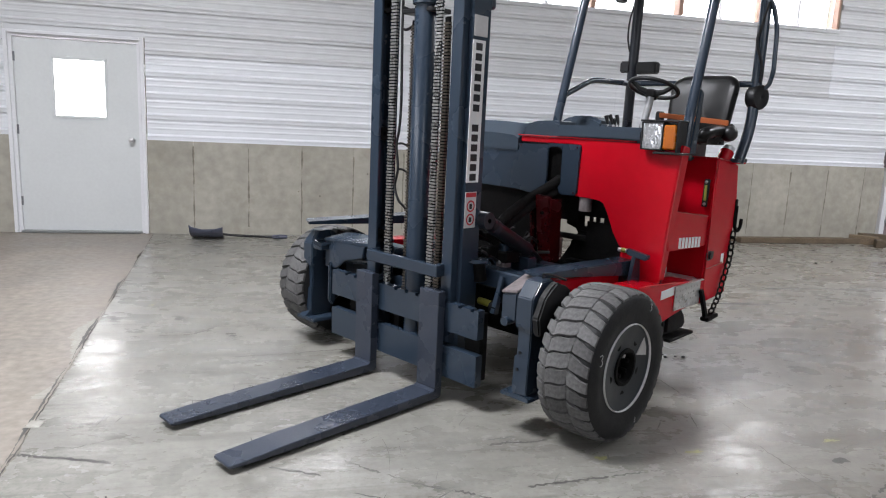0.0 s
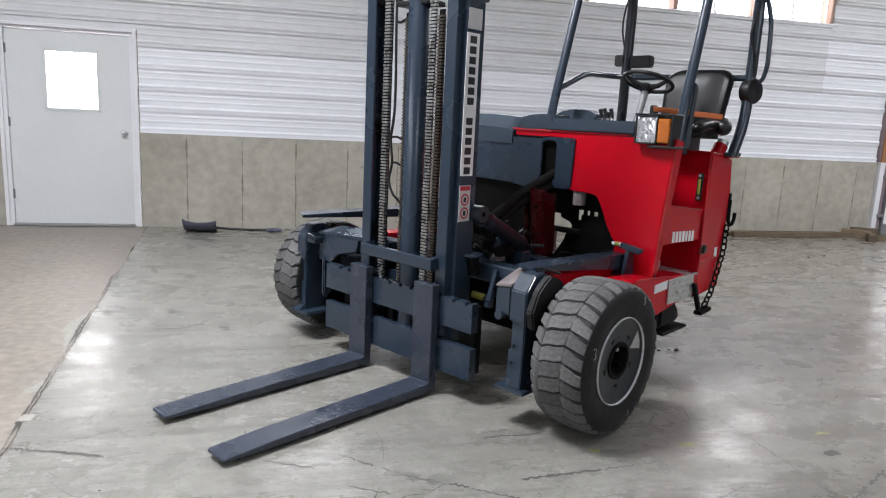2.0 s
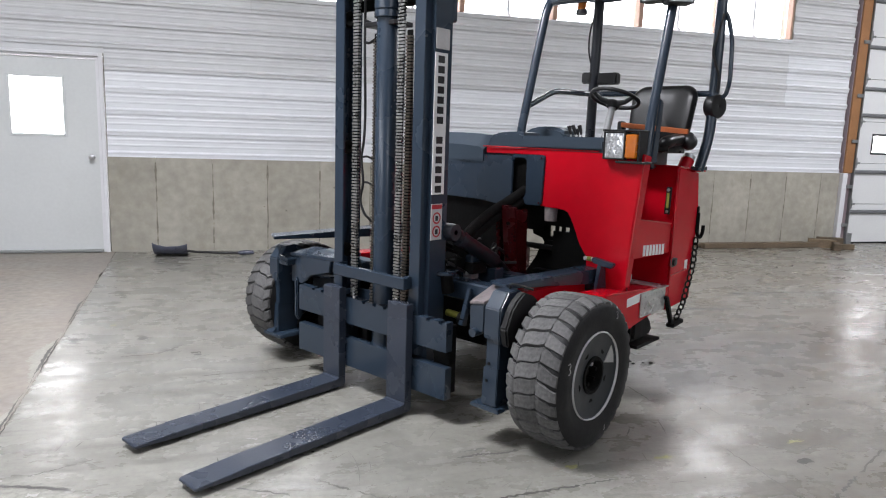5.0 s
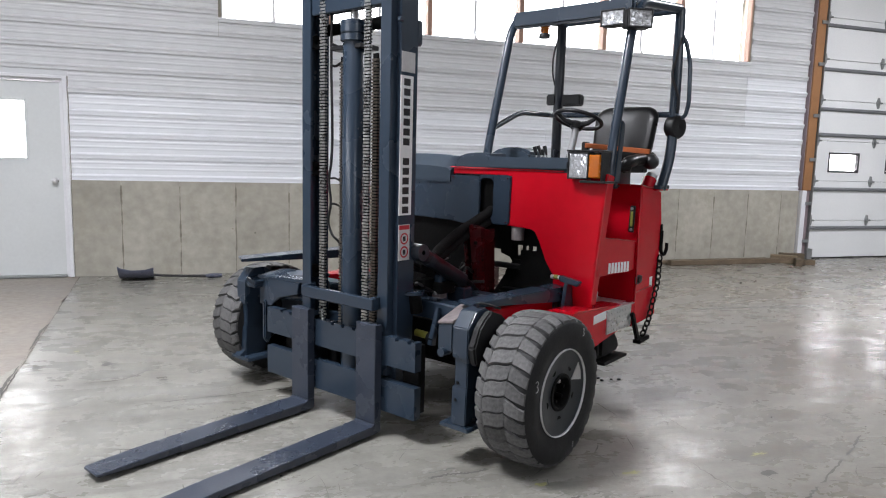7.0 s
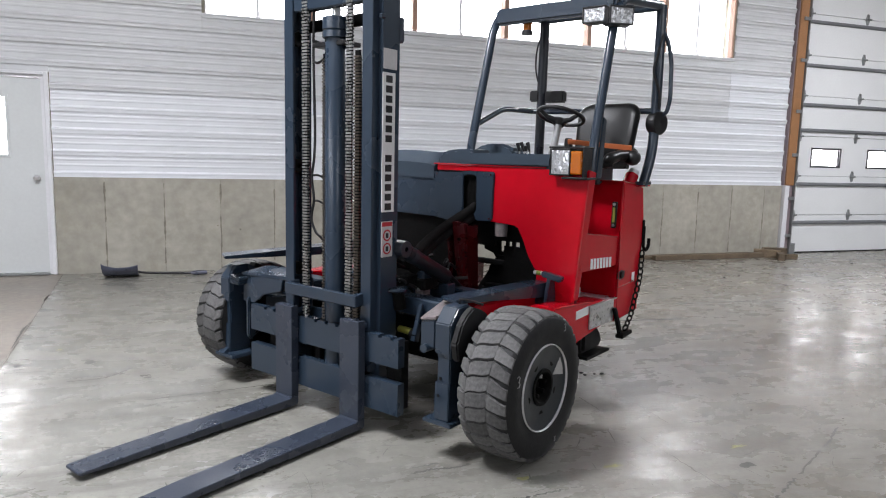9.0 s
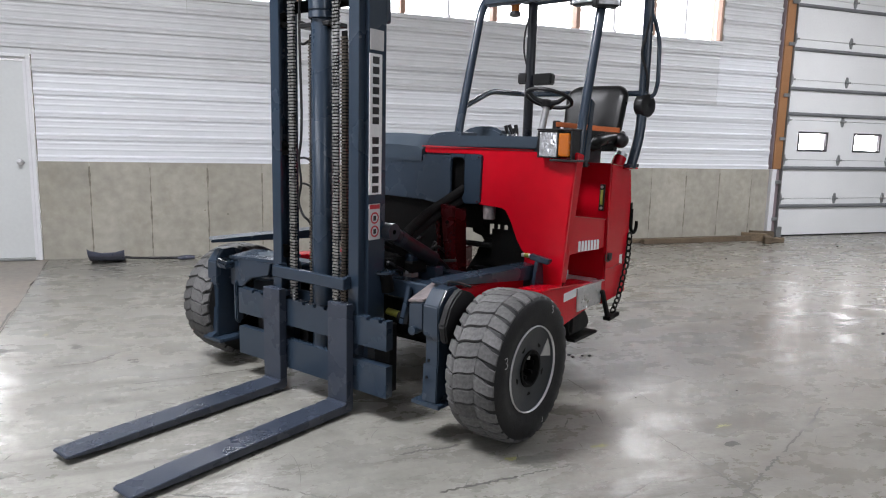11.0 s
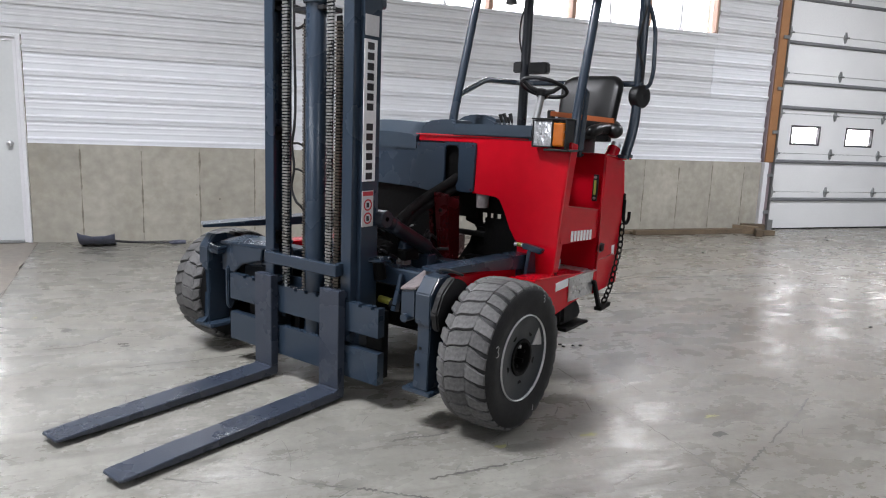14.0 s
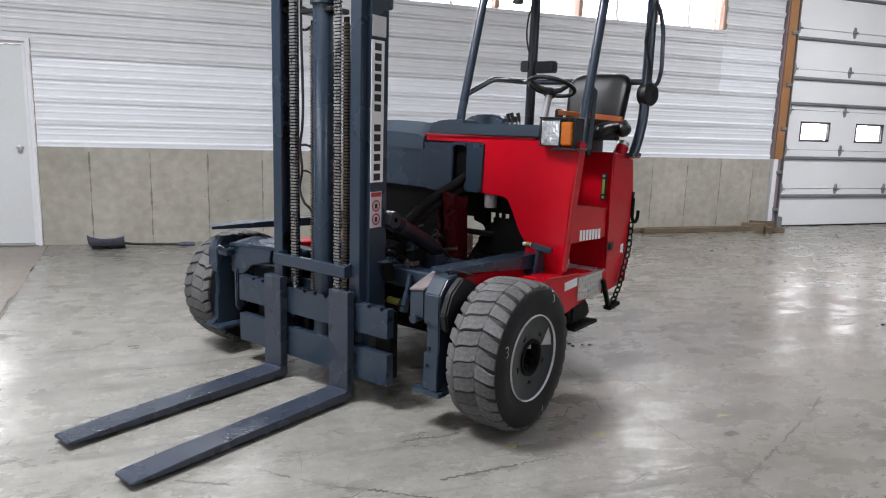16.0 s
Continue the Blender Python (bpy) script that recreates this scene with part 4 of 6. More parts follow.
    part("slanted_link", solid(VV((0.21, s * 0.435, 0.45), (0.245, s * 0.435, 0.44), (0.262, s * 0.462, 0.63), (0.24, s * 0.462, 0.64)), VV((0.21, s * 0.465, 0.45), (0.245, s * 0.465, 0.44), (0.262, s * 0.485, 0.63), (0.24, s * 0.485, 0.64)), 0.003), GREY, LIFT)
# arm of the far leg, an open channel
part("far_arm", solid(VV((0.06, -0.74, 0.655), (0.10, -0.36, 0.665), (0.28, -0.36, 0.685), (0.24, -0.74, 0.675)), VV((0.06, -0.74, 0.672), (0.10, -0.36, 0.682), (0.28, -0.36, 0.702), (0.24, -0.74, 0.692)), 0.004), GREY, LIFT)
part("far_arm_side", plate_a([(-0.745, 0.50), (-0.64, 0.50), (-0.56, 0.56), (-0.40, 0.60), (-0.385, 0.664), (-0.745, 0.66)], 0.075, 0.095, 0.003), GREY, LIFT)
part("far_arm_tube", rod((0.14, -0.62, 0.55), (0.14, -0.36, 0.58), 0.02), GREY, LIFT)
# dark plate added for the channel's shaded inside; it hides the red beyond
part("far_arm_dark_back", mbox(0.245, 0.26, -0.76, -0.34, 0.30, 0.665, 0.003), GREY_DARK, LIFT)
part("inner_leg_plate", plate_b([(0.06, 0.30), (0.085, 0.27), (0.11, 0.30), (0.105, 0.52), (0.085, 0.54), (0.06, 0.52)], -0.70, -0.675, 0.006), GREY, LIFT)

part("arm_end", mbox(0.94, 1.04, 0.68, 0.765, 0.55, 0.665, 0.008), GREY, LIFT)
part("latch_post", solid(VV((0.905, 0.785, 0.557), (1.03, 0.785, 0.557), (0.985, 0.79, 0.72), (0.93, 0.79, 0.72)), VV((0.905, 0.803, 0.557), (1.03, 0.803, 0.557), (0.985, 0.812, 0.72), (0.93, 0.812, 0.72)), 0.004), GREY, LIFT)
part("latch_pin", rod((0.95, 0.70, 0.742), (0.95, 0.755, 0.742), 0.011), STEEL, LIFT)
part("latch_band", rod((0.95, 0.72, 0.742), (0.95, 0.745, 0.742), 0.0125), YELLOW, LIFT, "yellow paint band on the pin")
part("latch_head", solid(VV((0.93, 0.755, 0.725), (0.97, 0.755, 0.725), (0.97, 0.87, 0.705), (0.93, 0.87, 0.705)), VV((0.93, 0.755, 0.757), (0.97, 0.755, 0.757), (0.97, 0.885, 0.735), (0.93, 0.885, 0.735)), 0.006), GREY, LIFT)
part("grease_pin", rod((0.25, 0.33, 0.487), (0.25, 0.425, 0.482), 0.018), YELLOW, LIFT, "yellow marked pin")
part("pin_boss", rod((0.245, 0.42, 0.475), (0.245, 0.465, 0.472), 0.032), BLACK_DEEP, LIFT)

# tilt ram, pedals and clutter between mast and body
ram = part("tilt_ram", rod((0.26, 0.36, 0.885), (0.565, 0.38, 0.724), 0.038, 18), RAM_DARK, LIFT, "dark grey tilt ram", smooth=True)
part("ram_collar", rod((0.285, 0.361, 0.872), (0.315, 0.363, 0.856), 0.0415, 18), GREY_DARK, ram, smooth=True)
part("ram_eye", lathe([(-0.04, 0.012), (-0.04, 0.042), (0.04, 0.042), (0.04, 0.012)], V(0.22, 0.355, 0.905), (0, 1, 0), 20), GREY_DARK, ram, smooth=True)
part("ram_bracket", mbox(0.53, 0.60, 0.35, 0.42, 0.60, 0.69, 0.006), GREY, LIFT)
part("pivot_cap", lathe([(0, 0.05), (0.006, 0.06), (0.016, 0.06), (0.022, 0.045), (0.022, 0.001)], V(0.20, 0.345, 0.69), V(0, 0, 1), 20), GREY, LIFT)
part("pivot_post", rod((0.22, 0.355, 0.60), (0.205, 0.35, 0.69), 0.034, 18), BLACK_DEEP, LIFT)
rngc = random.Random(11)
for i in range(9):
    a, b, z = rngc.uniform(0.25, 0.6), rngc.uniform(-0.25, 0.38), rngc.uniform(0.62, 0.9)
    part("valve_body", mbox(a, a + rngc.uniform(0.05, 0.12), b, b + rngc.uniform(0.05, 0.1), z - 0.06, z, 0.008), rngc.choice((BLACK_DEEP, BLACK_DEEP, GREY)), LIFT)
for i in range(7):
    b = -0.2 + 0.08 * i
    part("hydraulic_hose", tube(curve_points(VV((0.22, b * 0.7, 0.8), (0.35, b, 0.86 + 0.03 * (i % 3)), (0.55, b + 0.1, 0.75), (0.8, b * 0.8 + 0.12, 0.72 - 0.02 * i))), 0.012, 8), BLACK, LIFT, smooth=True)
part("hose_sleeve", tube(curve_points(VV((0.36, 0.29, 0.80), (0.5, 0.246, 0.866), (0.65, 0.215, 0.922), (0.8, 0.195, 0.972), (0.97, 0.225, 1.05), (1.08, 0.235, 1.10))), 0.027, 12), HOSE, LIFT, "black woven sleeve round the hoses", smooth=True)
part("hose_sleeve", tube(curve_points(VV((0.38, 0.31, 0.77), (0.52, 0.255, 0.832), (0.68, 0.225, 0.888), (0.84, 0.215, 0.945), (1.0, 0.24, 1.01))), 0.022, 12), HOSE, LIFT, smooth=True)

rngf = random.Random(19)
for i in range(14):
    a, b, z = rngf.uniform(0.3, 0.95), rngf.uniform(-0.1, 0.34), rngf.uniform(0.64, 0.75)
    d = Vector((rngf.uniform(-1, 1), rngf.uniform(-1, 1), rngf.uniform(-0.6, 0.8))).normalized() * rngf.uniform(0.03, 0.06)
    fit = part("hose_fitting", tube([V(a, b, z) - d, V(a, b, z) - d * 0.2, V(a, b, z) - d * 0.19, V(a, b, z) + d], 0.01, 8, radii=[0.013, 0.013, 0.009, 0.009]), rngf.choice((STEEL, GALV, BLACK, BLACK)), LIFT, smooth=True)
    part("fitting_hose", tube(curve_points([V(a, b, z) + d, V(a, b, z) + d * 1.6 + Vector((0.02, 0, 0.0)), V(a + 0.16, b + rngf.uniform(-0.1, 0.1), z - rngf.uniform(0.02, 0.12))], 5), 0.0085, 7), BLACK, fit, smooth=True)
for k, (p, q) in enumerate((((0.40, 0.30, 0.70), (0.46, 0.36, 0.64)), ((0.46, 0.24, 0.66), (0.52, 0.32, 0.60)))):
    part("mounting_lug", mbox(p[0], q[0], p[1], q[1], q[2], p[2], 0.005), PRIMER if k == 0 else GREY, LIFT)
    bolt("lug_bolt", (p[0], (p[1] + q[1]) / 2, (p[2] + q[2]) / 2), (-1, 0, 0), 0.012, 0.012, GALV, LIFT)

# chassis and engine bay; near-black masses and sheets stand in for its shade
for p0, p1, a0 in ((0.262, 0.345, 0.80), (0.19, 0.215, 0.83)):
    part("red_upright", plate_a([(p0 + 0.03, 0.58), (p1 + 0.03, 0.58), (p1, 0.76), (p1 - 0.02, 0.99), (p0 - 0.03, 1.0), (p0, 0.76)], a0, a0 + 0.035, 0.005), RED_DARK, LIFT, "red frame upright, its colour lowered for the bay's shade")
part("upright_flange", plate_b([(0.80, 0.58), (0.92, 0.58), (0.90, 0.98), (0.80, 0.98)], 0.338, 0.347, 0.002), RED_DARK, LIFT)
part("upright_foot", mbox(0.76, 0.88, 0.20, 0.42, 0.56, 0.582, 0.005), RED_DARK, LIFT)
for b, z in ((0.31, 0.68), (0.29, 0.9), (0.33, 0.62)):
    bolt("frame_bolt", (0.80, b, z), (-1, 0, 0), 0.011, 0.012, GALV if z < 0.65 else BLACK_DEEP, LIFT)
# far rail coloured as if shaded; the near one keeps the plain red
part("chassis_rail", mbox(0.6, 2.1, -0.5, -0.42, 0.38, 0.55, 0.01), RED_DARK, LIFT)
part("chassis_rail", mbox(0.6, 2.0, 0.70, 0.80, 0.38, 0.54, 0.01), RED, LIFT)
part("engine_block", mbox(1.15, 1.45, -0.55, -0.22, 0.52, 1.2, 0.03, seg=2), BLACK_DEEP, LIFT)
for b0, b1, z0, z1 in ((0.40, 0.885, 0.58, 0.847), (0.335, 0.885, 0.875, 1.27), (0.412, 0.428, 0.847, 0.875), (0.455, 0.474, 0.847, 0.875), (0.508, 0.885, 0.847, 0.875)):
    part("bay_dark_wall", mbox(1.10, 1.12, b0, b1, z0, z1, 0.0), BLACK_DEEP, LIFT)
part("bay_dark_plate", mbox(1.10, 1.12, 0.08, 0.333, 0.838, 1.02, 0.0), BLACK_DEEP, LIFT)
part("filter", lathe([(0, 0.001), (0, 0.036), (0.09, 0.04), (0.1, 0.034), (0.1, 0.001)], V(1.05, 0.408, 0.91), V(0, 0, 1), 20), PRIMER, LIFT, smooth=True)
# unseen block added to keep light off the floor underneath
part("underbody_light_block", mbox(0.56, 1.80, -0.62, 0.66, 0.235, 0.40, 0.03), BLACK_DEEP, LIFT)
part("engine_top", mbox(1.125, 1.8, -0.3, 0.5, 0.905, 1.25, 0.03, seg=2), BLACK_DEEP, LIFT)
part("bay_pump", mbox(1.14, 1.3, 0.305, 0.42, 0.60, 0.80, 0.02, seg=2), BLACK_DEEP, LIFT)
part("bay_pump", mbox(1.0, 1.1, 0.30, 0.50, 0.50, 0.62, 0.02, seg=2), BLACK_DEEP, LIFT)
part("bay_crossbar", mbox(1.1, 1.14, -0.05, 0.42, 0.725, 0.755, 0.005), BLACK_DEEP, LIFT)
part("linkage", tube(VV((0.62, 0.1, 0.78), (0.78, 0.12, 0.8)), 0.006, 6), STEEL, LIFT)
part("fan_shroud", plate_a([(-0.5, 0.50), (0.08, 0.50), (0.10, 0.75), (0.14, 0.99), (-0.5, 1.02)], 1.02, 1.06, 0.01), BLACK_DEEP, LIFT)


# ---- body ----
def arch_poly():
    pts = [(0.978, 1.308), (-0.045, 1.318), (-0.045, 1.285), (0.36, 1.285), (0.36, 0.994), (0.48, 0.988), (0.525, 0.984), (0.55, 0.972), (0.567, 0.945), (0.588, 0.907), (0.629, 0.814), (0.669, 0.754), (0.725, 0.715), (0.76, 0.66), (0.905, 0.60), (0.922, 0.60), (0.94, 0.925)]
    return pts


def sheet_a(poly, a0, a1):
    """A sheet cut to an outline of any shape."""
    bm = bmesh.new()
    lo = [bm.verts.new(V(a0, b, z)) for b, z in poly]
    f = bm.faces.new(lo)
    r = bmesh.ops.extrude_face_region(bm, geom=[f])
    for v in r["geom"]:
        if isinstance(v, bmesh.types.BMVert):
            v.co.x += a1 - a0
    bmesh.ops.recalc_face_normals(bm, faces=bm.faces)
    bmesh.ops.bevel(bm, geom=[e for e in bm.edges if e.calc_face_angle(0) > 0.9], offset=0.003, segments=2, affect="EDGES", clamp_overlap=True)
    return bm


part("front_panel", sheet_a(arch_poly(), 1.0, 1.018), RED, LIFT, "glossy red front panel with an arched cut-out")
# near-black outline added to bound the bay's dark opening
part("bay_shade_web", sheet_a([(0.218, 0.948), (0.342, 0.958), (0.349, 0.8), (0.539, 0.82), (0.551, 0.553), (0.135, 0.492), (0.152, 0.527), (0.201, 0.592), (0.258, 0.677), (0.265, 0.706), (0.309, 0.761), (0.291, 0.787), (0.223, 0.808)], 1.15, 1.16), BLACK_DEEP, LIFT, "near-black plate added for the engine bay's shade")
# grey cover with a rounded slot
part("engine_cover", sheet_a([(0.166, 1.275), (-0.055, 1.275), (-0.048, 1.234), (-0.364, 1.245), (-0.6, 1.24), (-0.6, 1.03), (-0.36, 1.006), (-0.05, 0.998), (0.05, 0.985), (0.166, 0.982)], 0.985, 1.004), GREY, LIFT, "dark grey engine cover with a slot for hoses")
part("engine_cover", sheet_a([(0.386, 1.276), (0.380, 1.284), (0.266, 1.284), (0.266, 1.06), (0.252, 1.03), (0.258, 1.005), (0.275, 0.994), (0.365, 0.996), (0.378, 1.01)], 0.985, 1.004), GREY, LIFT, "dark grey engine cover with a slot for hoses")
part("engine_cover", sheet_a([(0.267, 1.284), (0.165, 1.284), (0.165, 1.235), (0.171, 1.252), (0.186, 1.262), (0.20, 1.265), (0.232, 1.265), (0.247, 1.262), (0.26, 1.252), (0.267, 1.235)], 0.986, 1.003), GREY, LIFT)
for b, z in ((0.366, 1.268), (0.362, 1.012), (-0.03, 1.262)):
    bolt("cover_bolt", (0.985, b, z), (-1, 0, 0), 0.0055, 0.005, RED_DARK, LIFT)
# near-black sheet behind the slot stands in for its shade
part("bay_dark_liner", mbox(1.02, 1.04, -0.58, 0.3, 1.0, 1.28, 0.0), BLACK_DEEP, LIFT)


def hood():
    bm = bmesh.new()
    na, nb = 12, 18
    g = []
    for i in range(na + 1):
        row = []
        for j in range(nb + 1):
            u, v = i / na, j / nb
            b = -0.62 + 0.562 * v
            a = 0.985 + 0.95 * u
            edge = min(1, v * 10, 0.6 + (1 - v) * 8) ** 0.5 * min(1, u * 9 + 0.25) ** 0.5
            z = 1.245 + 0.145 * edge + 0.015 * math.sin(math.pi * v)
            row.append(bm.verts.new(V(a, b, z)))
        g.append(row)
    for i in range(na):
        for j in range(nb):
            bm.faces.new((g[i][j], g[i + 1][j], g[i + 1][j + 1], g[i][j + 1]))
    rim_e = [e for e in bm.edges if e.is_boundary]
    r = bmesh.ops.extrude_edge_only(bm, edges=rim_e)
    for v in r["geom"]:
        if isinstance(v, bmesh.types.BMVert):
            v.co.z = 1.22
    return bm


part("hood", hood(), GREY_MATT, LIFT, "dark grey rounded engine hood", smooth=True)


def cowl(b0, b1, a0, a1, z0, z1, r, name="cowl"):
    """A soft-edged pressing."""
    return part(name, mbox(a0, a1, b0, b1, z0, z1, r, seg=4), GREY_MATT, LIFT, smooth=True)


part("cowl", plate_a([(-0.062, 1.25), (-0.058, 1.355), (-0.04, 1.385), (-0.005, 1.402), (0.07, 1.413), (0.18, 1.416), (0.215, 1.405), (0.23, 1.25)], 1.02, 1.22, 0.022), GREY_MATT, LIFT, "dull grey rounded cowl")
cowl(0.19, 0.765, 0.985, 1.20, 1.308, 1.392, 0.022, "dash_beam")
cowl(0.10, 0.66, 1.10, 1.36, 1.25, 1.35, 0.02, "dash_top")
part("footwell_side", mbox(1.05, 1.50, 0.655, 0.668, 0.60, 1.26, 0.003), RED, LIFT)
part("cowl", plate_a([(-0.01, 1.30), (0.0, 1.40), (0.04, 1.426), (0.10, 1.45), (0.195, 1.456), (0.26, 1.452), (0.296, 1.439), (0.33, 1.42), (0.35, 1.30)], 1.28, 1.44, 0.02), GREY_MATT, LIFT, "dull grey rounded cowl")
part("rear_hood", mbox(1.4, 2.0, -0.62, 0.25, 1.1, 1.36, 0.05, seg=4), GREY, LIFT, smooth=True)

# corner post, side sill, step and tank on the driver's side
part("corner_post", solid(VV((1.006, 0.895, 0.60), (1.06, 0.895, 0.60), (1.085, 0.95, 1.30), (1.006, 0.95, 1.312)), VV((1.006, 0.922, 0.60), (1.06, 0.922, 0.60), (1.085, 0.98, 1.30), (1.006, 0.98, 1.312)), 0.004), RED, LIFT)
part("side_sill", plate_b([(1.03, 0.757), (1.5, 0.748), (1.5, 0.917), (1.03, 0.972)], 0.915, 0.94, 0.004), RED, LIFT, "red side sill with a small white name plate of bars")
for i in range(7):
    a, z = 1.15 + i * 0.0405, 0.762 - i * 0.0022
    part("ink_bar", solid(VV((a, 0.9405, z), (a + 0.029, 0.9405, z - 0.001), (a + 0.029, 0.9405, z + 0.058), (a, 0.9405, z + 0.06)), VV((a, 0.9415, z), (a + 0.029, 0.9415, z - 0.001), (a + 0.029, 0.9415, z + 0.058), (a, 0.9415, z + 0.06))), DECAL, LIFT)
part("step_well", mbox(1.05, 1.52, 0.68, 0.70, 0.54, 0.77, 0.003), RED, LIFT)
part("step_well_back", mbox(1.02, 1.05, 0.68, 0.905, 0.56, 0.77, 0.003), RED, LIFT)
part("well_bracket", solid(VV((1.06, 0.86, 0.62), (1.13, 0.86, 0.62), (1.13, 0.86, 0.66), (1.06, 0.86, 0.70)), VV((1.06, 0.90, 0.62), (1.13, 0.90, 0.62), (1.13, 0.90, 0.66), (1.06, 0.90, 0.70)), 0.004), GALV, LIFT)
part("side_rail", plate_b([(0.74, 0.605), (1.16, 0.575), (1.55, 0.545), (1.55, 0.44), (1.15, 0.39), (0.9, 0.35), (0.8, 0.425)], 0.80, 0.948, 0.006), RED, LIFT, "red side rail with a pale reflector")
part("reflector", plate_b([(0.988, 0.504), (1.137, 0.512), (1.137, 0.559), (0.988, 0.551)], 0.9485, 0.951, 0.0), DECAL, LIFT, "pale reflector strip")
stp = part("step_plate", mbox(1.135, 1.49, 0.70, 0.962, 0.551, 0.558, 0.001), DIAMOND, LIFT, "bright diamond tread plate on the step")
part("step_front", mbox(1.145, 1.46, 0.949, 0.956, 0.42, 0.552, 0.001), DIAMOND, stp)
dm = bmesh.new()
for i in range(9):
    for j in range(4):
        a, z = 1.16 + i * 0.036, 0.436 + j * 0.032
        t = 0.9 if (i + j) % 2 else -0.9
        d = V(math.cos(t) * 0.011, 0, math.sin(t) * 0.011)
        tube([V(a, 0.9565, z) - d, V(a, 0.9575, z), V(a, 0.9565, z) + d], 0.003, 5, bm=dm, radii=[0.001, 0.0035, 0.001])
    for j in range(6):
        a, b = 1.16 + i * 0.036, 0.73 + j * 0.038
        t = 0.9 if (i + j) % 2 else -0.9
        d = V(math.cos(t) * 0.011, math.sin(t) * 0.011, 0)
        tube([V(a, b, 0.5582) - d, V(a, b, 0.559), V(a, b, 0.5582) + d], 0.003, 5, bm=dm, radii=[0.001, 0.0035, 0.001])
tagged(part("tread_pattern", dm, DIAMOND, stp), kind="stuff")
part("tank", plate_b([(1.505, 0.40), (1.84, 0.42), (1.87, 1.0), (1.83, 1.215), (1.53, 1.243), (1.515, 0.9)], 0.30, 0.95, 0.012), RED, LIFT, "red welded fuel tank with a sight gauge")
part("tank_flange", mbox(1.70, 1.87, 0.86, 0.975, 1.212, 1.222, 0.003), RED, LIFT)
gz0, gz1 = 0.968, 1.126
g = part("sight_gauge", plate_a([(0.894, gz0), (0.926, gz0), (0.930, gz1), (0.898, gz1)], 1.488, 1.50, 0.003), BLACK, LIFT, "black sight gauge with a yellow level")
part("level_window", mbox(1.484, 1.488, 0.905, 0.920, 1.005, 1.092, 0.001), YELLOW, g)
for z in (0.985, 1.11):
    part("gauge_screw", lathe([(0, 0.009), (0.004, 0.009), (0.006, 0.0001)], V(1.488, 0.912, z), V(-1, 0, 0), 10), STEEL, g)
part("filler_neck", rod((1.68, 0.905, 1.21), (1.73, 0.91, 1.28), 0.04, 18), RED, LIFT, smooth=True)
part("filler_cap", rod((1.726, 0.91, 1.275), (1.745, 0.912, 1.305), 0.036, 18), STEEL, LIFT)
part("lock", lathe([(0, 0.021), (0.012, 0.02), (0.014, 0.001)], V(1.548, 0.953, 0.685), V(0, 1, 0), 20), BLACK, LIFT)
part("lock_plate", plate_b([(1.498, 0.668), (1.545, 0.655), (1.60, 0.668), (1.60, 0.705), (1.55, 0.715), (1.50, 0.706)], 0.951, 0.954, 0.001), BLACK, LIFT)
part("tank_seam", rod((1.515, 0.951, 0.611), (1.74, 0.951, 0.625), 0.004, 6), RED_EDGE, LIFT)
part("lower_tank_label", mbox(1.72, 1.76, 0.95, 0.952, 0.62, 0.68, 0.0), DECAL, LIFT)
part("rear_flap", plate_b([(1.24, 0.43), (1.38, 0.43), (1.47, 0.34), (1.50, 0.28), (1.46, 0.24), (1.24, 0.24)], 0.72, 0.88, 0.02), RUBBER, LIFT, "black rubber flap under the step")
part("flap_plate", mbox(1.22, 1.52, 0.74, 0.92, 0.215, 0.232, 0.004), BLACK_DEEP, LIFT)
part("rear_wheel", lathe([(-0.13, 0.15), (-0.13, 0.27), (-0.10, 0.32), (0.10, 0.32), (0.13, 0.27), (0.13, 0.15)], V(1.95, 0.14, 0.32), V(0, 1, 0), 40), RUBBER, LIFT, "black rear steering tyre", smooth=True)
part("rear_wheel_disc", lathe([(-0.09, 0.001), (-0.09, 0.16), (0.09, 0.16), (0.09, 0.001)], V(1.95, 0.14, 0.32), V(0, 1, 0), 28), GREY, LIFT)
part("rear_fork", mbox(1.85, 2.05, -0.06, 0.34, 0.66, 0.72, 0.01), GREY, LIFT)
part("rear_fork_side", mbox(1.9, 2.0, 0.30, 0.33, 0.3, 0.67, 0.006), GREY, LIFT)

# weld-like beads added along the red edges to carry highlights
for p, q in (((1.004, 0.922, 0.62), (1.004, 0.98, 1.308)), ((1.06, 0.941, 0.969), (1.498, 0.941, 0.919)), ((1.512, 0.952, 0.56), (1.512, 0.952, 1.236)), ((1.508, 0.66, 1.246), (1.53, 0.945, 1.246)), ((1.53, 0.951, 1.244), (1.83, 0.951, 1.217)), ((0.99, -0.06, 1.324), (0.998, 0.72, 1.318)), ((0.80, 0.949, 0.603), (1.15, 0.949, 0.578))):
    part("highlight_bead", tube([V(*(p[k] + (q[k] - p[k]) * t / 8 + (0.0008 * math.sin(t * 2.3) if k == 2 else 0) for k in range(3))) for t in range(9)], 0.0042, 6), RED_EDGE, LIFT, smooth=True)

# hanging chain, its hook and the tie-down bracket
part("chain_hook", tube(rounded(VV((1.862, 0.955, 0.96), (1.862, 0.955, 0.83), (1.885, 0.965, 0.80), (1.91, 0.972, 0.83), (1.913, 0.972, 0.88)), 0.025), 0.011, 10), BLACK_DEEP, LIFT, "black steel chain hook", smooth=True)
part("hook_plate", mbox(1.845, 1.875, 0.945, 0.957, 0.84, 1.0, 0.004), BLACK_DEEP, LIFT)
chn = bmesh.new()
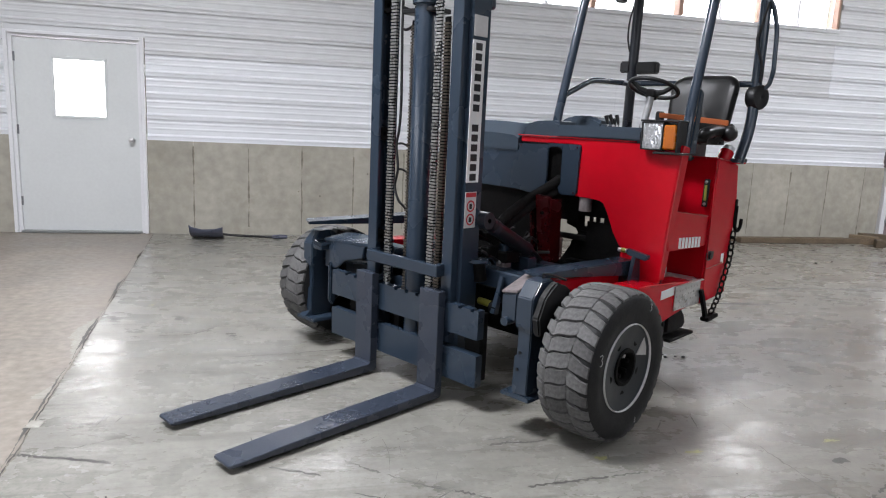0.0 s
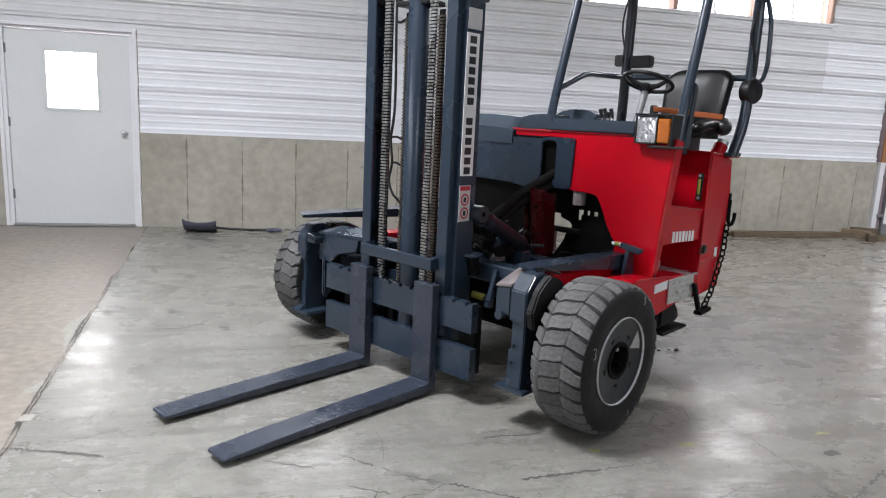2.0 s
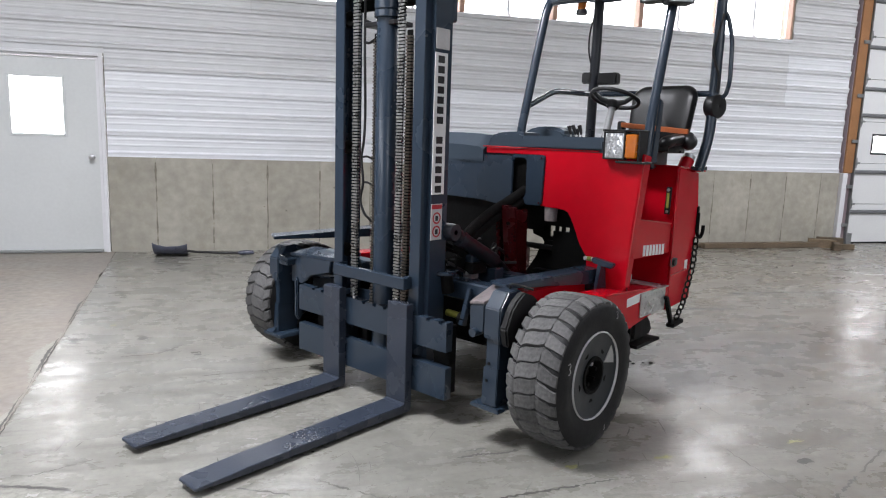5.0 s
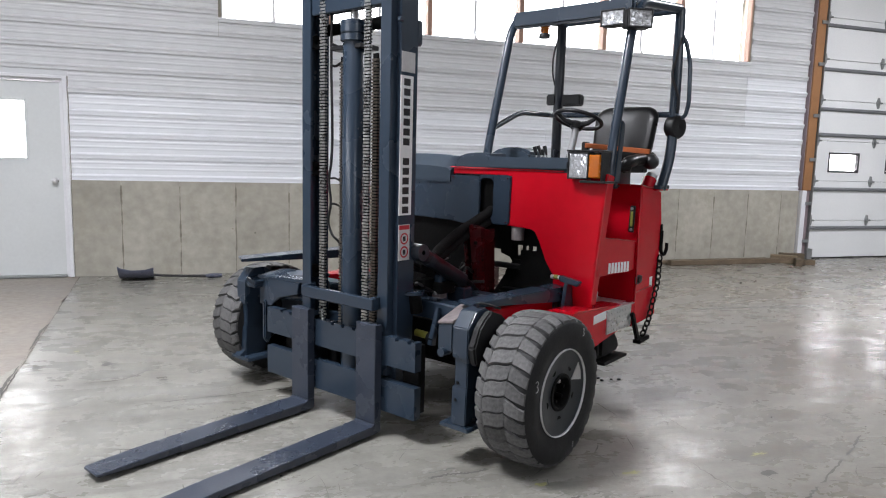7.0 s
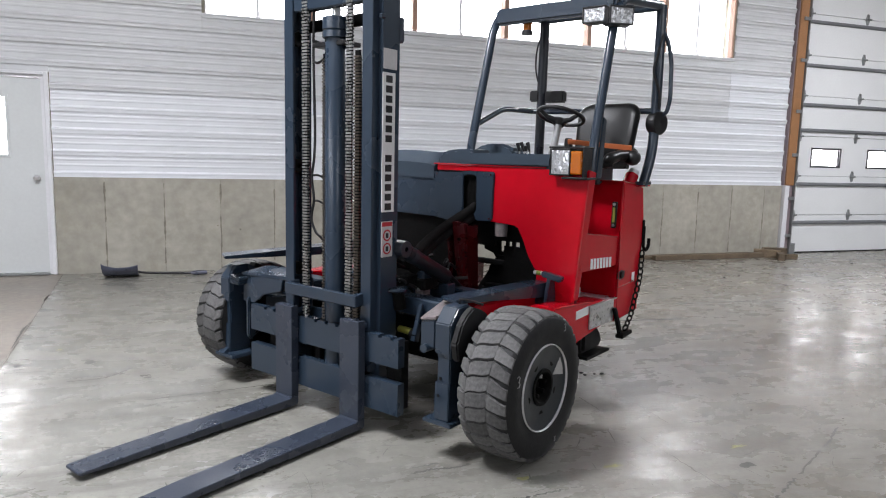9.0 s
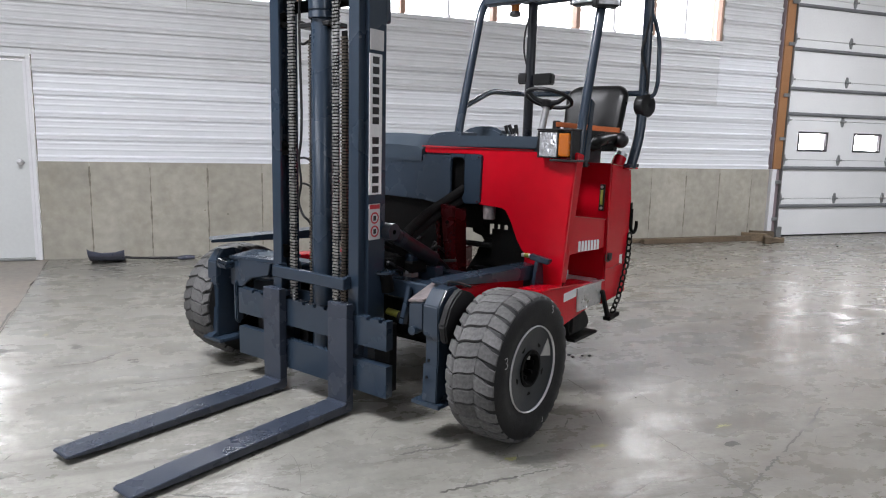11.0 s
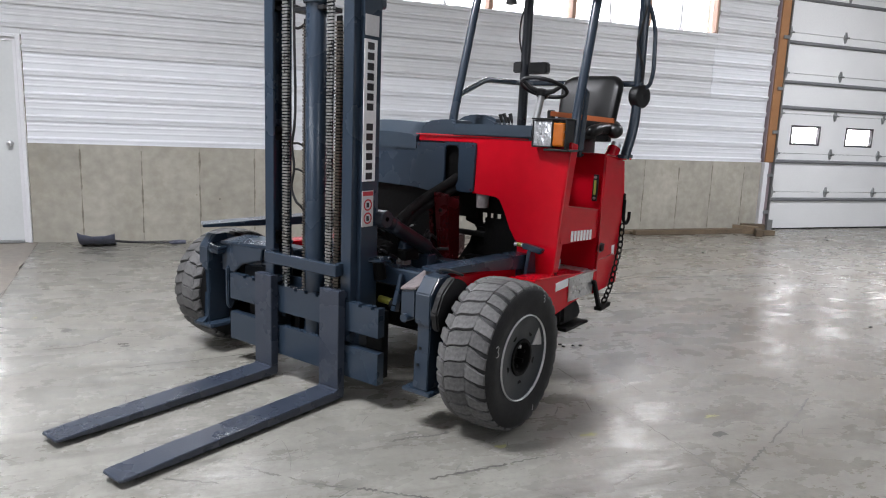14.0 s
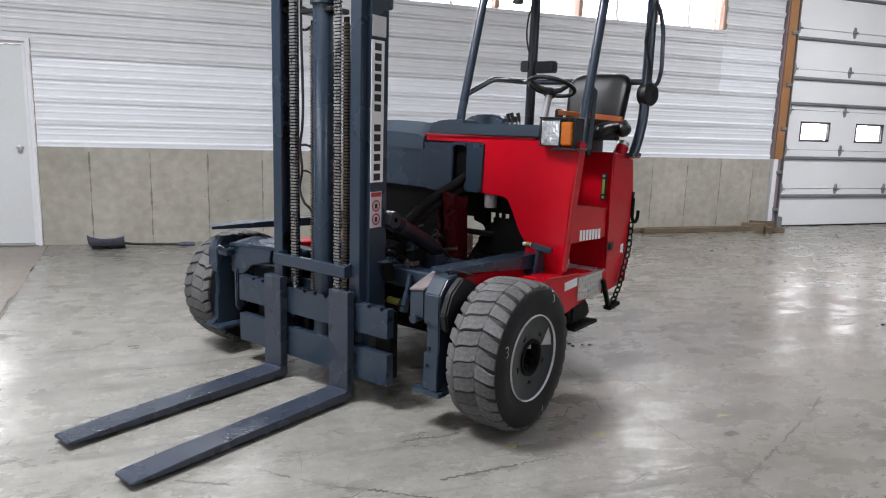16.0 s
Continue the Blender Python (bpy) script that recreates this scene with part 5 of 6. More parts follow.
line = curve_points(VV((1.845, 0.96, 0.82), (1.825, 0.965, 0.72), (1.805, 0.968, 0.63), (1.745, 0.97, 0.52), (1.69, 0.972, 0.42), (1.605, 0.975, 0.345)), 12)
acc, last, idx = 0.0, line[0], 0
for p in line[1:]:
    acc += (p - last).length
    if acc >= 0.034:
        d = (p - last).normalized()
        sd = d.cross(Vector((0, 0, 1) if idx % 2 else (0.7, 0.7, 0))).normalized()
        ring = [p + d * 0.02 * math.cos(t) * 1.15 + sd * 0.0135 * math.sin(t) for t in (2 * math.pi * k / 12 for k in range(12))]
        tube(ring, 0.0055, 6, bm=chn, closed=True)
        acc, idx = 0.0, idx + 1
    last = p
part("hanging_chain", chn, BLACK_DEEP, LIFT, "black steel link chain", smooth=True)
part("tie_bracket", solid(VV((1.43, 0.956, 0.50), (1.475, 0.956, 0.50), (1.575, 0.956, 0.325), (1.535, 0.956, 0.315)), VV((1.43, 0.975, 0.50), (1.475, 0.975, 0.50), (1.575, 0.975, 0.325), (1.535, 0.975, 0.315)), 0.006), BLACK_DEEP, LIFT)
part("tie_foot", solid(VV((1.52, 0.95, 0.30), (1.66, 0.95, 0.31), (1.66, 1.0, 0.31), (1.52, 1.0, 0.30)), VV((1.52, 0.95, 0.325), (1.66, 0.95, 0.335), (1.66, 1.0, 0.335), (1.52, 1.0, 0.325)), 0.004), BLACK_DEEP, LIFT)

# ---- overhead guard ----
GT = 0.026
part("guard_post", tube(rounded(VV((1.07, 0.15, 1.36), (1.085, 0.15, 1.45), (1.275, 0.155, 2.15), (1.36, 0.16, 2.255), (1.80, 0.19, 2.29)), 0.10, 6), GT, 14), GREY, LIFT, smooth=True)
part("guard_post", tube(rounded(VV((1.085, 0.946, 1.27), (1.10, 0.947, 1.45), (1.275, 0.948, 2.15), (1.36, 0.955, 2.25), (1.80, 0.995, 2.29)), 0.10, 6), GT, 14), GREY, LIFT, smooth=True)
part("guard_post", tube(rounded(VV((1.80, 0.203, 1.2), (1.80, 0.208, 1.8), (1.80, 0.212, 2.29)), 0.05), 0.032, 14), GUARD_DARK, LIFT, smooth=True)
part("guard_post", tube(rounded(VV((1.77, 0.965, 1.22), (1.82, 0.992, 1.42), (1.83, 0.994, 1.7), (1.81, 1.0, 2.29)), 0.15, 6), 0.031, 14), GREY, LIFT, smooth=True)
part("post_foot", mbox(1.70, 1.84, 0.90, 0.992, 1.222, 1.245, 0.004), GREY, LIFT)
part("post_gusset", plate_b([(1.09, 1.27), (1.155, 1.27), (1.185, 1.58), (1.15, 1.60)], 0.968, 0.976, 0.002), GREY, LIFT)
part("guard_header", mbox(1.265, 1.31, 0.17, 0.95, 2.165, 2.262, 0.014, seg=2), GREY, LIFT, "dark grey header of the overhead guard")
part("guard_roof_side", rod((1.36, 0.55, 2.262), (1.80, 0.56, 2.29), 0.014), GREY, LIFT)
part("guard_rear_bar", rod((1.80, 0.19, 2.28), (1.80, 0.995, 2.28), 0.022), GREY, LIFT)
for i in range(7):
    a = 1.38 + 0.06 * i
    part("roof_slat", rod((a, 0.17, 2.262 + 0.004 * i), (a, 0.96 + 0.004 * i, 2.262 + 0.004 * i), 0.010, 8), GREY, LIFT)
part("seat_rail", rod((1.80, 0.208, 1.685), (1.82, 0.99, 1.672), 0.018), GREY, LIFT)
part("grab_rail", tube(rounded(VV((1.126, 0.155, 1.566), (1.41, 0.16, 1.678), (1.80, 0.205, 1.682)), 0.06), 0.017, 12), GREY, LIFT, smooth=True)
part("grab_handle", tube(rounded(VV((1.81, 1.01, 2.15), (1.84, 1.035, 2.10), (1.86, 1.06, 1.98), (1.86, 1.068, 1.74), (1.86, 1.05, 1.66), (1.84, 1.0, 1.64)), 0.05), 0.013, 10), GREY, LIFT, smooth=True)
part("guard_cable", tube(curve_points(VV((1.80, 1.02, 2.12), (1.79, 1.0, 2.0), (1.77, 0.99, 1.9), (1.80, 1.02, 1.78), (1.80, 1.025, 1.68))), 0.008, 8), BLACK, LIFT, smooth=True)
part("guard_cable", tube(curve_points(VV((1.785, 0.196, 2.2), (1.775, 0.172, 2.08), (1.77, 0.172, 1.97), (1.775, 0.19, 1.88))), 0.006, 8), BLACK, LIFT, smooth=True)
dsc = part("reel_drum", lathe([(0, 0.02), (0, 0.066), (0.007, 0.072), (0.055, 0.072), (0.063, 0.066), (0.065, 0.022), (0.06, 0.001)], V(1.85, 0.97, 1.60), V(-0.3, 1, 0), 28), BLACK, LIFT, "black round drum on the rear post", smooth=True)


def facets(w, h, d, nb, nz):
    """A cut-glass face: a pane whose skin rises into uneven facets."""
    rng = random.Random(nb * 7 + nz)
    bm = bmesh.new()
    g = [[bm.verts.new((d - rng.uniform(0, 0.003), -w / 2 + w * (i + (rng.uniform(-0.3, 0.3) if 0 < i < nb else 0)) / nb, -h / 2 + h * (j + (rng.uniform(-0.3, 0.3) if 0 < j < nz else 0)) / nz)) for j in range(nz + 1)] for i in range(nb + 1)]
    for i in range(nb):
        for j in range(nz):
            q = [g[i][j], g[i + 1][j], g[i + 1][j + 1], g[i][j + 1]]
            c = bm.verts.new(sum((v.co for v in q), Vector()) / 4 + Vector((-rng.uniform(0.0, 0.0035), rng.uniform(-1, 1) * w / nb * 0.4, rng.uniform(-1, 1) * h / nz * 0.4)))
            for k in range(4):
                bm.faces.new((q[k], q[(k + 1) % 4], c))
    return bm


def lamp_unit(name, a, b, z, w, h, d, turn=0.0, nb=11, nz=7):
    """A work lamp: housing, frame and cut-glass lens."""
    root = part(name, box(-d / 2, d / 2, -w / 2, w / 2, -h / 2, h / 2, 0.008, seg=2), BLACK, LIFT, "black work lamp")
    root.matrix_local = Matrix.Translation(V(a, b, z)) @ pose(0, 0, 0, 0, 0, turn)
    fr = bmesh.new()
    for y0, y1, z0, z1 in ((-w / 2, -w / 2 + 0.008, -h / 2, h / 2), (w / 2 - 0.008, w / 2, -h / 2, h / 2), (-w / 2 + 0.008, w / 2 - 0.008, -h / 2, -h / 2 + 0.008), (-w / 2 + 0.008, w / 2 - 0.008, h / 2 - 0.008, h / 2)):
        box(-d / 2 - 0.012, -d / 2 + 0.002, y0, y1, z0, z1, 0.002, bm=fr)
    part("lamp_frame", fr, BLACK, root)
    part("lens", facets(w - 0.016, h - 0.016, -d / 2 - 0.004, nb, nz), LAMP_FACE, root, "clear cut-glass lens")
    return root


lamp_unit("work_lamp", 1.235, 0.862, 2.147, 0.138, 0.088, 0.07)
lamp_unit("work_lamp", 1.235, 0.982, 2.13, 0.14, 0.098, 0.08, 50)
hl = lamp_unit("headlamp", 1.0, 0.828, 1.352, 0.122, 0.143, 0.08)
sg = part("turn_signal", mbox(0.940, 1.035, 0.894, 0.957, 1.288, 1.410, 0.006), AMBER_BODY, LIFT, "amber turn signal lens")
part("lamp_bracket", mbox(0.95, 1.07, 0.84, 0.99, 1.262, 1.274, 0.003), BLACK, LIFT)
part("lamp_bracket", mbox(0.955, 1.07, 0.755, 0.968, 1.425, 1.434, 0.003), BLACK, LIFT)
part("lamp_bracket", mbox(0.955, 1.05, 0.9575, 0.966, 1.274, 1.425, 0.002), BLACK, LIFT)
bc = part("beacon", lathe([(0, 0.03), (0.02, 0.03), (0.02, 0.026), (0.065, 0.022), (0.075, 0.001)], V(1.33, 0.362, 2.19), V(0, 0, -1), 20), AMBER_BODY, LIFT, "amber beacon under the guard", smooth=True)
part("beacon_base", lathe([(0.06, 0.001), (0.06, 0.032), (0.085, 0.034), (0.085, 0.001)], V(1.33, 0.362, 2.19), V(0, 0, -1), 20), BLACK, LIFT)
part("rear_lamp", mbox(1.76, 1.80, 0.135, 0.205, 1.75, 1.822, 0.008, seg=2), BLACK, LIFT)
part("rear_lamp", mbox(1.74, 1.80, 0.262, 0.40, 1.738, 1.812, 0.008, seg=2), BLACK, LIFT)

# ---- driver's place ----
sw = part("steering_wheel", tube([Vector((math.cos(t) * 0.136, math.sin(t) * 0.136, 0)) for t in (2 * math.pi * k / 32 for k in range(32))], 0.0115, 10, closed=True), BLACK, LIFT, "black three-spoke steering wheel", smooth=True)
sw.matrix_local = Matrix.Translation(V(1.33, 0.615, 1.618)) @ pose(0, 0, 0, 2, 20, 0)
spk = bmesh.new()
for t in (0.3, 2.4, 4.5):
    tube([Vector((0, 0, -0.035)), Vector((math.cos(t) * 0.08, math.sin(t) * 0.08, -0.028)), Vector((math.cos(t) * 0.132, math.sin(t) * 0.132, 0))], 0.012, 8, bm=spk, radii=[0.02, 0.014, 0.011])
lathe([(-0.06, 0.03), (-0.03, 0.045), (-0.02, 0.04), (-0.018, 0.001)], (0, 0, 0), (0, 0, 1), 18, bm=spk)
part("spokes", spk, BLACK, sw, smooth=True)
part("steering_column", tube(VV((1.31, 0.572, 1.36), (1.325, 0.608, 1.585)), 0.021, 14), STEEL, LIFT, "bright steel steering column", smooth=True)
for b, lean, top in ((0.358, -0.015, 1.458), (0.392, -0.024, 1.462), (0.410, -0.012, 1.442), (0.430, -0.017, 1.462)):
    lv = part("lever", rod((1.30, b + 0.004, 1.34), (1.30, b, 1.415), 0.005, 8), STEEL, LIFT)
    part("lever_knob", tube([V(1.30, b, 1.408), V(1.30, b + lean * 0.5, top - 0.024), V(1.30, b + lean, top)], 0.01, 10, radii=[0.006, 0.0105, 0.0125]), BLACK, lv, smooth=True)

seat = part("seat_cushion", mbox(1.36, 1.74, 0.575, 0.93, 1.318, 1.388, 0.034, seg=4), VINYL, LIFT, "black vinyl operator seat", smooth=True)


def seat_back():
    """A padded back: a pillow on a rounded outline, hollow in its middle, with a welt round it."""
    w, h, rt, rb = 0.2, 0.362, 0.09, 0.05
    out = []
    for cy, cz, r, t0 in ((w - rt, h - rt, rt, 0), (-w + rt, h - rt, rt, 90), (-w * 0.94 + rb, rb, rb, 180), (w * 0.94 - rb, rb, rb, 270)):
        for k in range(8):
            t = radians(t0 + 90 * k / 7)
            out.append((cy + r * math.cos(t), cz + r * math.sin(t)))
    bm = bmesh.new()
    rings = []
    for sc, x in ((0.6, 0.034), (0.9, 0.032), (0.985, 0.018), (1.0, 0.0), (0.985, -0.022), (0.93, -0.040), (0.86, -0.047), (0.8, -0.0505), (0.6, -0.054), (0.4, -0.055), (0.2, -0.055), (0.05, -0.055)):
        rings.append([bm.verts.new((x + 0.035 * (0.5 + (z / h - 0.5) * sc) ** 2 - 0.035 * (abs(y * sc) / w) ** 2.5, y * sc, h / 2 + (z - h / 2) * sc)) for y, z in out])
    for r0, r1 in zip(rings, rings[1:]):
        for k in range(len(out)):
            bm.faces.new((r0[k], r0[(k + 1) % len(out)], r1[(k + 1) % len(out)], r1[k]))
    bm.faces.new(rings[0][::-1])
    bm.faces.new(rings[-1])
    return bm


sb = part("seat_back", seat_back(), VINYL, LIFT, "black vinyl seat back", smooth=True)
sb.matrix_local = Matrix.Translation(V(1.68, 0.742, 1.366)) @ pose(0, 0, 0, 0, 10, 0)
for b0 in (0.59, 0.915):
    part("seat_bolster", tube(curve_points(VV((1.355, b0 * 0.8 + 0.15, 1.345), (1.38, b0, 1.375), (1.48, b0 + 0.004, 1.392), (1.60, b0 + 0.006, 1.40), (1.70, b0 + 0.004, 1.412))), 0.03, 14, radii=[0.008 + 0.026 * min(1, k / 7) for k in range(33)]), VINYL, LIFT, smooth=True)
part("seat_nose", tube(curve_points(VV((1.385, 0.57, 1.348), (1.358, 0.65, 1.346), (1.35, 0.752, 1.346), (1.358, 0.855, 1.346), (1.385, 0.935, 1.348))), 0.036, 14, radii=[0.018 + 0.02 * math.sin(math.pi * k / 32) for k in range(33)]), VINYL, LIFT, smooth=True)
part("belt", solid(VV((1.555, 0.55, 1.462), (1.57, 0.55, 1.465), (1.60, 0.955, 1.43), (1.585, 0.955, 1.427)), VV((1.55, 0.55, 1.49), (1.565, 0.55, 1.493), (1.595, 0.955, 1.458), (1.58, 0.955, 1.455)), 0.002), ORANGE, LIFT, "orange seat belt across the seat")
part("belt_buckle", mbox(1.57, 1.61, 0.515, 0.56, 1.43, 1.50, 0.008), BLACK, LIFT)
part("seat_side", lathe([(-0.045, 0.001), (-0.043, 0.02), (-0.03, 0.038), (-0.008, 0.046), (0.015, 0.044), (0.034, 0.032), (0.043, 0.014), (0.045, 0.001)], V(1.60, 0.962, 1.385), V(-0.3, 1, 0.1), 20), BLACK, LIFT, "black round adjuster on the seat side", smooth=True)
part("seat_base", mbox(1.5, 1.70, 0.66, 0.80, 1.22, 1.335, 0.01), GREY_DARK, LIFT)

# ---- marks on the floor ----
def crack(pts, w, mat, name, label, jag=0.012, seed=1, z=0.0004):
    """A thin uneven line lying on the floor."""
    rng = random.Random(seed)
    P = curve_points([(x, y, 0) for x, y in pts], 14)
    bm = bmesh.new()
    last = None
    for i, p in enumerate(P):
        q = P[min(i + 1, len(P) - 1)] - P[max(i - 1, 0)]
        nrm = Vector((-q.y, q.x, 0)).normalized()
        off = nrm * rng.uniform(-jag, jag) * 0.5
        ww = w * rng.uniform(0.5, 1.1) * (0.3 if i in (0, len(P) - 1) else 1)
        a, b = bm.verts.new(p + off + nrm * ww / 2 + Vector((0, 0, z))), bm.verts.new(p + off - nrm * ww / 2 + Vector((0, 0, z)))
        if last:
            bm.faces.new((last[0], last[1], b, a))
        last = (a, b)
    return tagged(part(name, bm, mat), label, "floor mark", kind="structure")


JOINT_LINE = material("faint_floor_line", (0.105, 0.098, 0.088), 0.8, tone=0.4, scale=30, grain=90, bump=0.0)
CRACK = material("dark_crack_dirt", (0.055, 0.05, 0.045), 0.9, tone=0.4, scale=30, grain=90, bump=0.0)
SCUFF = material("tyre_scuff", (0.074, 0.07, 0.064), 0.6, tone=0.5, scale=40, grain=150, bump=0.0)
PATCH = material("pale_patching_mortar", (0.33, 0.315, 0.28), 0.8, tone=0.2, scale=10, grain=60, bump=0.003)
FLOOR_YELLOW = material("faded_yellow_floor_paint", (0.29, 0.28, 0.12), 0.6, tone=0.4, scale=30, grain=120, bump=0.0)
MARKS_BY_FORKS = [
    ([(-1.104, 2.826), (-0.984, 2.794), (-0.711, 2.707)], 0.022, SCUFF),
    ([(-0.899, 2.847), (-0.807, 2.894), (-0.686, 2.954)], 0.006, CRACK),
    ([(-0.829, 4.347), (-0.669, 4.352), (-0.60, 4.39), (-0.52, 4.49)], 0.017, CRACK),
    ([(-1.209, 4.60), (-0.916, 4.578), (-0.538, 4.527), (-0.144, 4.474), (0.2, 4.45)], 0.008, SCUFF),
    ([(-0.432, 4.352), (-0.371, 4.36)], 0.034, CRACK),
    ([(-0.372, 3.911), (-0.04, 3.944), (0.2, 3.985), (0.437, 4.016)], 0.011, CRACK),
    ([(-0.434, 5.258), (-0.175, 5.499), (-0.01, 5.63)], 0.013, SCUFF),
    ([(-0.592, 5.729), (-0.363, 5.987), (-0.15, 6.238)], 0.014, SCUFF),
]
MARKS_BY_WHEEL = [
    ([(0.865, 2.316), (1.042, 2.331), (1.217, 2.344)], 0.017, CRACK),
    ([(1.23, 2.345), (1.385, 2.359)], 0.011, SCUFF),
    ([(1.41, 2.361), (1.515, 2.371)], 0.009, JOINT_LINE),
    ([(0.80, 2.67), (0.90, 2.684), (0.987, 2.675), (1.085, 2.693)], 0.016, CRACK),
    ([(0.82, 2.72), (0.95, 2.735)], 0.012, SCUFF),
    ([(2.004, 3.327), (2.015, 3.08)], 0.009, JOINT_LINE),
    ([(2.264, 3.167), (2.266, 2.862)], 0.007, JOINT_LINE),
    ([(2.013, 2.749), (2.028, 2.525)], 0.006, JOINT_LINE),
    ([(2.028, 2.525), (2.038, 2.251)], 0.009, JOINT_LINE),
    ([(2.038, 2.251), (2.041, 1.984)], 0.010, JOINT_LINE),
    ([(2.041, 1.984), (2.068, 1.6)], 0.010, JOINT_LINE),
    ([(2.02, 1.955), (2.068, 1.981), (2.23, 2.068)], 0.014, JOINT_LINE),
    ([(2.25, 2.08), (2.42, 2.172)], 0.016, SCUFF),
    ([(2.46, 2.194), (2.78, 2.366)], 0.012, JOINT_LINE),
    ([(2.82, 2.388), (3.119, 2.571)], 0.013, SCUFF),
    ([(2.357, 2.424), (2.56, 2.48)], 0.007, JOINT_LINE),
    ([(2.60, 2.492), (2.78, 2.541)], 0.010, JOINT_LINE),
    ([(2.866, 2.946), (3.117, 2.874)], 0.010, JOINT_LINE),
    ([(0.181, 2.612), (0.252, 2.547)], 0.010, JOINT_LINE),
    ([(0.252, 2.547), (0.318, 2.497)], 0.015, SCUFF),
    ([(0.34, 2.478), (0.441, 2.398), (0.53, 2.35)], 0.010, JOINT_LINE),
    ([(0.578, 2.325), (0.649, 2.287)], 0.016, CRACK),
    ([(0.655, 2.282), (0.769, 2.211), (0.915, 2.13)], 0.012, SCUFF),
    ([(0.519, 2.886), (0.603, 2.792)], 0.009, SCUFF),
]
MARKS_BY_DOOR = [
    ([(3.023, 2.882), (3.158, 2.848), (3.156, 2.687)], 0.012, SCUFF),
    ([(3.321, 4.939), (3.63, 4.90), (3.972, 4.857)], 0.045, SCUFF),
    ([(4.265, 5.420), (4.834, 5.395), (5.410, 5.325)], 0.03, SCUFF),
    ([(5.23, 5.309), (5.32, 5.212)], 0.03, CRACK),
    ([(-0.116, 2.595), (0.090, 2.503)], 0.012, SCUFF),
    ([(0.199, 2.358), (0.354, 2.285)], 0.01, SCUFF),
]
for k, (pts, w, mt) in enumerate(MARKS_BY_FORKS + MARKS_BY_WHEEL + MARKS_BY_DOOR):
    crack(pts, w, mt, "floor_scuff" if mt is SCUFF else "floor_crack", "dark crack in the concrete floor" if mt is CRACK else "faint straight line cut in the concrete floor" if mt is JOINT_LINE else "dark tyre scuff on the concrete floor", seed=k + 1)


def edge_strip(name, label, mat, x, y0, y1, w, z, seed, rough):
    """A long uneven strip along the slab joint, wider here and nearly gone there."""
    bm = bmesh.new()
    last = None
    n = int((y1 - y0) / 0.007)
    for i in range(n + 1):
        y = y0 + (y1 - y0) * i / n
        k = noise.noise(Vector((seed, y * 1.7, 0))) + 0.5 * noise.noise(Vector((seed, y * 6.0, 3))) + 0.3 * noise.noise(Vector((seed, y * 21.0, 7))) + 0.25 * noise.noise(Vector((seed, y * 55.0, 9)))
        ww = w * max(0.04, 0.45 + rough * k)
        off = 0.008 * noise.noise(Vector((seed + 4, y * 5, 0))) + 0.004 * noise.noise(Vector((seed + 8, y * 19, 0)))
        off += joint_x(y) + 0.95
        a, b = bm.verts.new((x + off - ww, y, z)), bm.verts.new((x + off + 0.004 * noise.noise(Vector((seed + 2, y * 25, 0))), y, z))
        if last:
            bm.faces.new((last[0], last[1], b, a))
        last = (a, b)
    tagged(part(name, bm, mat), label, "floor mark", kind="structure")


edge_strip("floor_joint", "chipped open joint between two floor slabs", CRACK, -0.947, 0.5, 8.2, 0.009, 0.0008, 1.0, 1.0)
edge_strip("floor_patch", "pale mortar patch along the floor joint", PATCH, -0.960, 3.4, 5.1, 0.085, -0.0020, 12.0, 1.1)
edge_strip("floor_patch", "dark dirt along the floor joint", SCUFF, -0.962, 2.2, 6.2, 0.016, -0.0012, 31.0, 1.2)


def chipped_edge():
    """The broken-out edge of the upper slab: shallow chips that bite unevenly into it."""
    bm = bmesh.new()
    last = None
    for i in range(1100):
        y = 0.6 + 7.6 * i / 1099
        k = 0.5 * noise.noise(Vector((41, y * 2.3, 0))) + 0.4 * noise.noise(Vector((43, y * 9.0, 0))) + 0.3 * noise.noise(Vector((47, y * 31.0, 0)))
        x1 = joint_x(y) + 0.0015 + 0.034 * max(0.03, k + 0.12)
        a, b = bm.verts.new((joint_x(y) + 0.0005, y, 0.0005)), bm.verts.new((x1, y, 0.0005))
        if last:
            bm.faces.new((last[0], last[1], b, a))
        last = (a, b)
    tagged(part("floor_chips", bm, CHIP), "rough chipped edge of the polished floor slab", "floor mark", kind="structure")


CHIP = material("broken_concrete", (0.19, 0.172, 0.145), 0.9, tone=0.5, scale=14, grain=70, bump=0.006, dirt=(0.33, 0.31, 0.27), dirt_amount=0.6)
chipped_edge()


def blotch(x, y, r, mat, name, label, seed, cat="floor mark", sy=1.0, turn=0.0, lo=0.55):
    rng = random.Random(seed)
    bm = bmesh.new()
    n = 16
    c, s = math.cos(turn), math.sin(turn)
    vs = []
    for k in range(n):
        t = 2 * math.pi * k / n
        q = r * rng.uniform(lo, 1.0)
        px, py = q * math.cos(t), q * math.sin(t) * sy
        vs.append(bm.verts.new((x + px * c - py * s, y + px * s + py * c, 0.0006)))
    bm.faces.new(vs)
    tagged(part(name, bm, mat), label, cat, kind="structure")


for k, (x, y, r, sy) in enumerate(((1.704, 2.493, 0.065, 0.35), (1.252, 2.497, 0.055, 0.4), (2.413, 2.516, 0.06, 0.35), (-1.004, 5.077, 0.03, 0.7))):
    blotch(x, y, r, FLOOR_YELLOW, "yellow_mark", "faded yellow paint mark on the floor", 60 + k, sy=sy, lo=0.2)
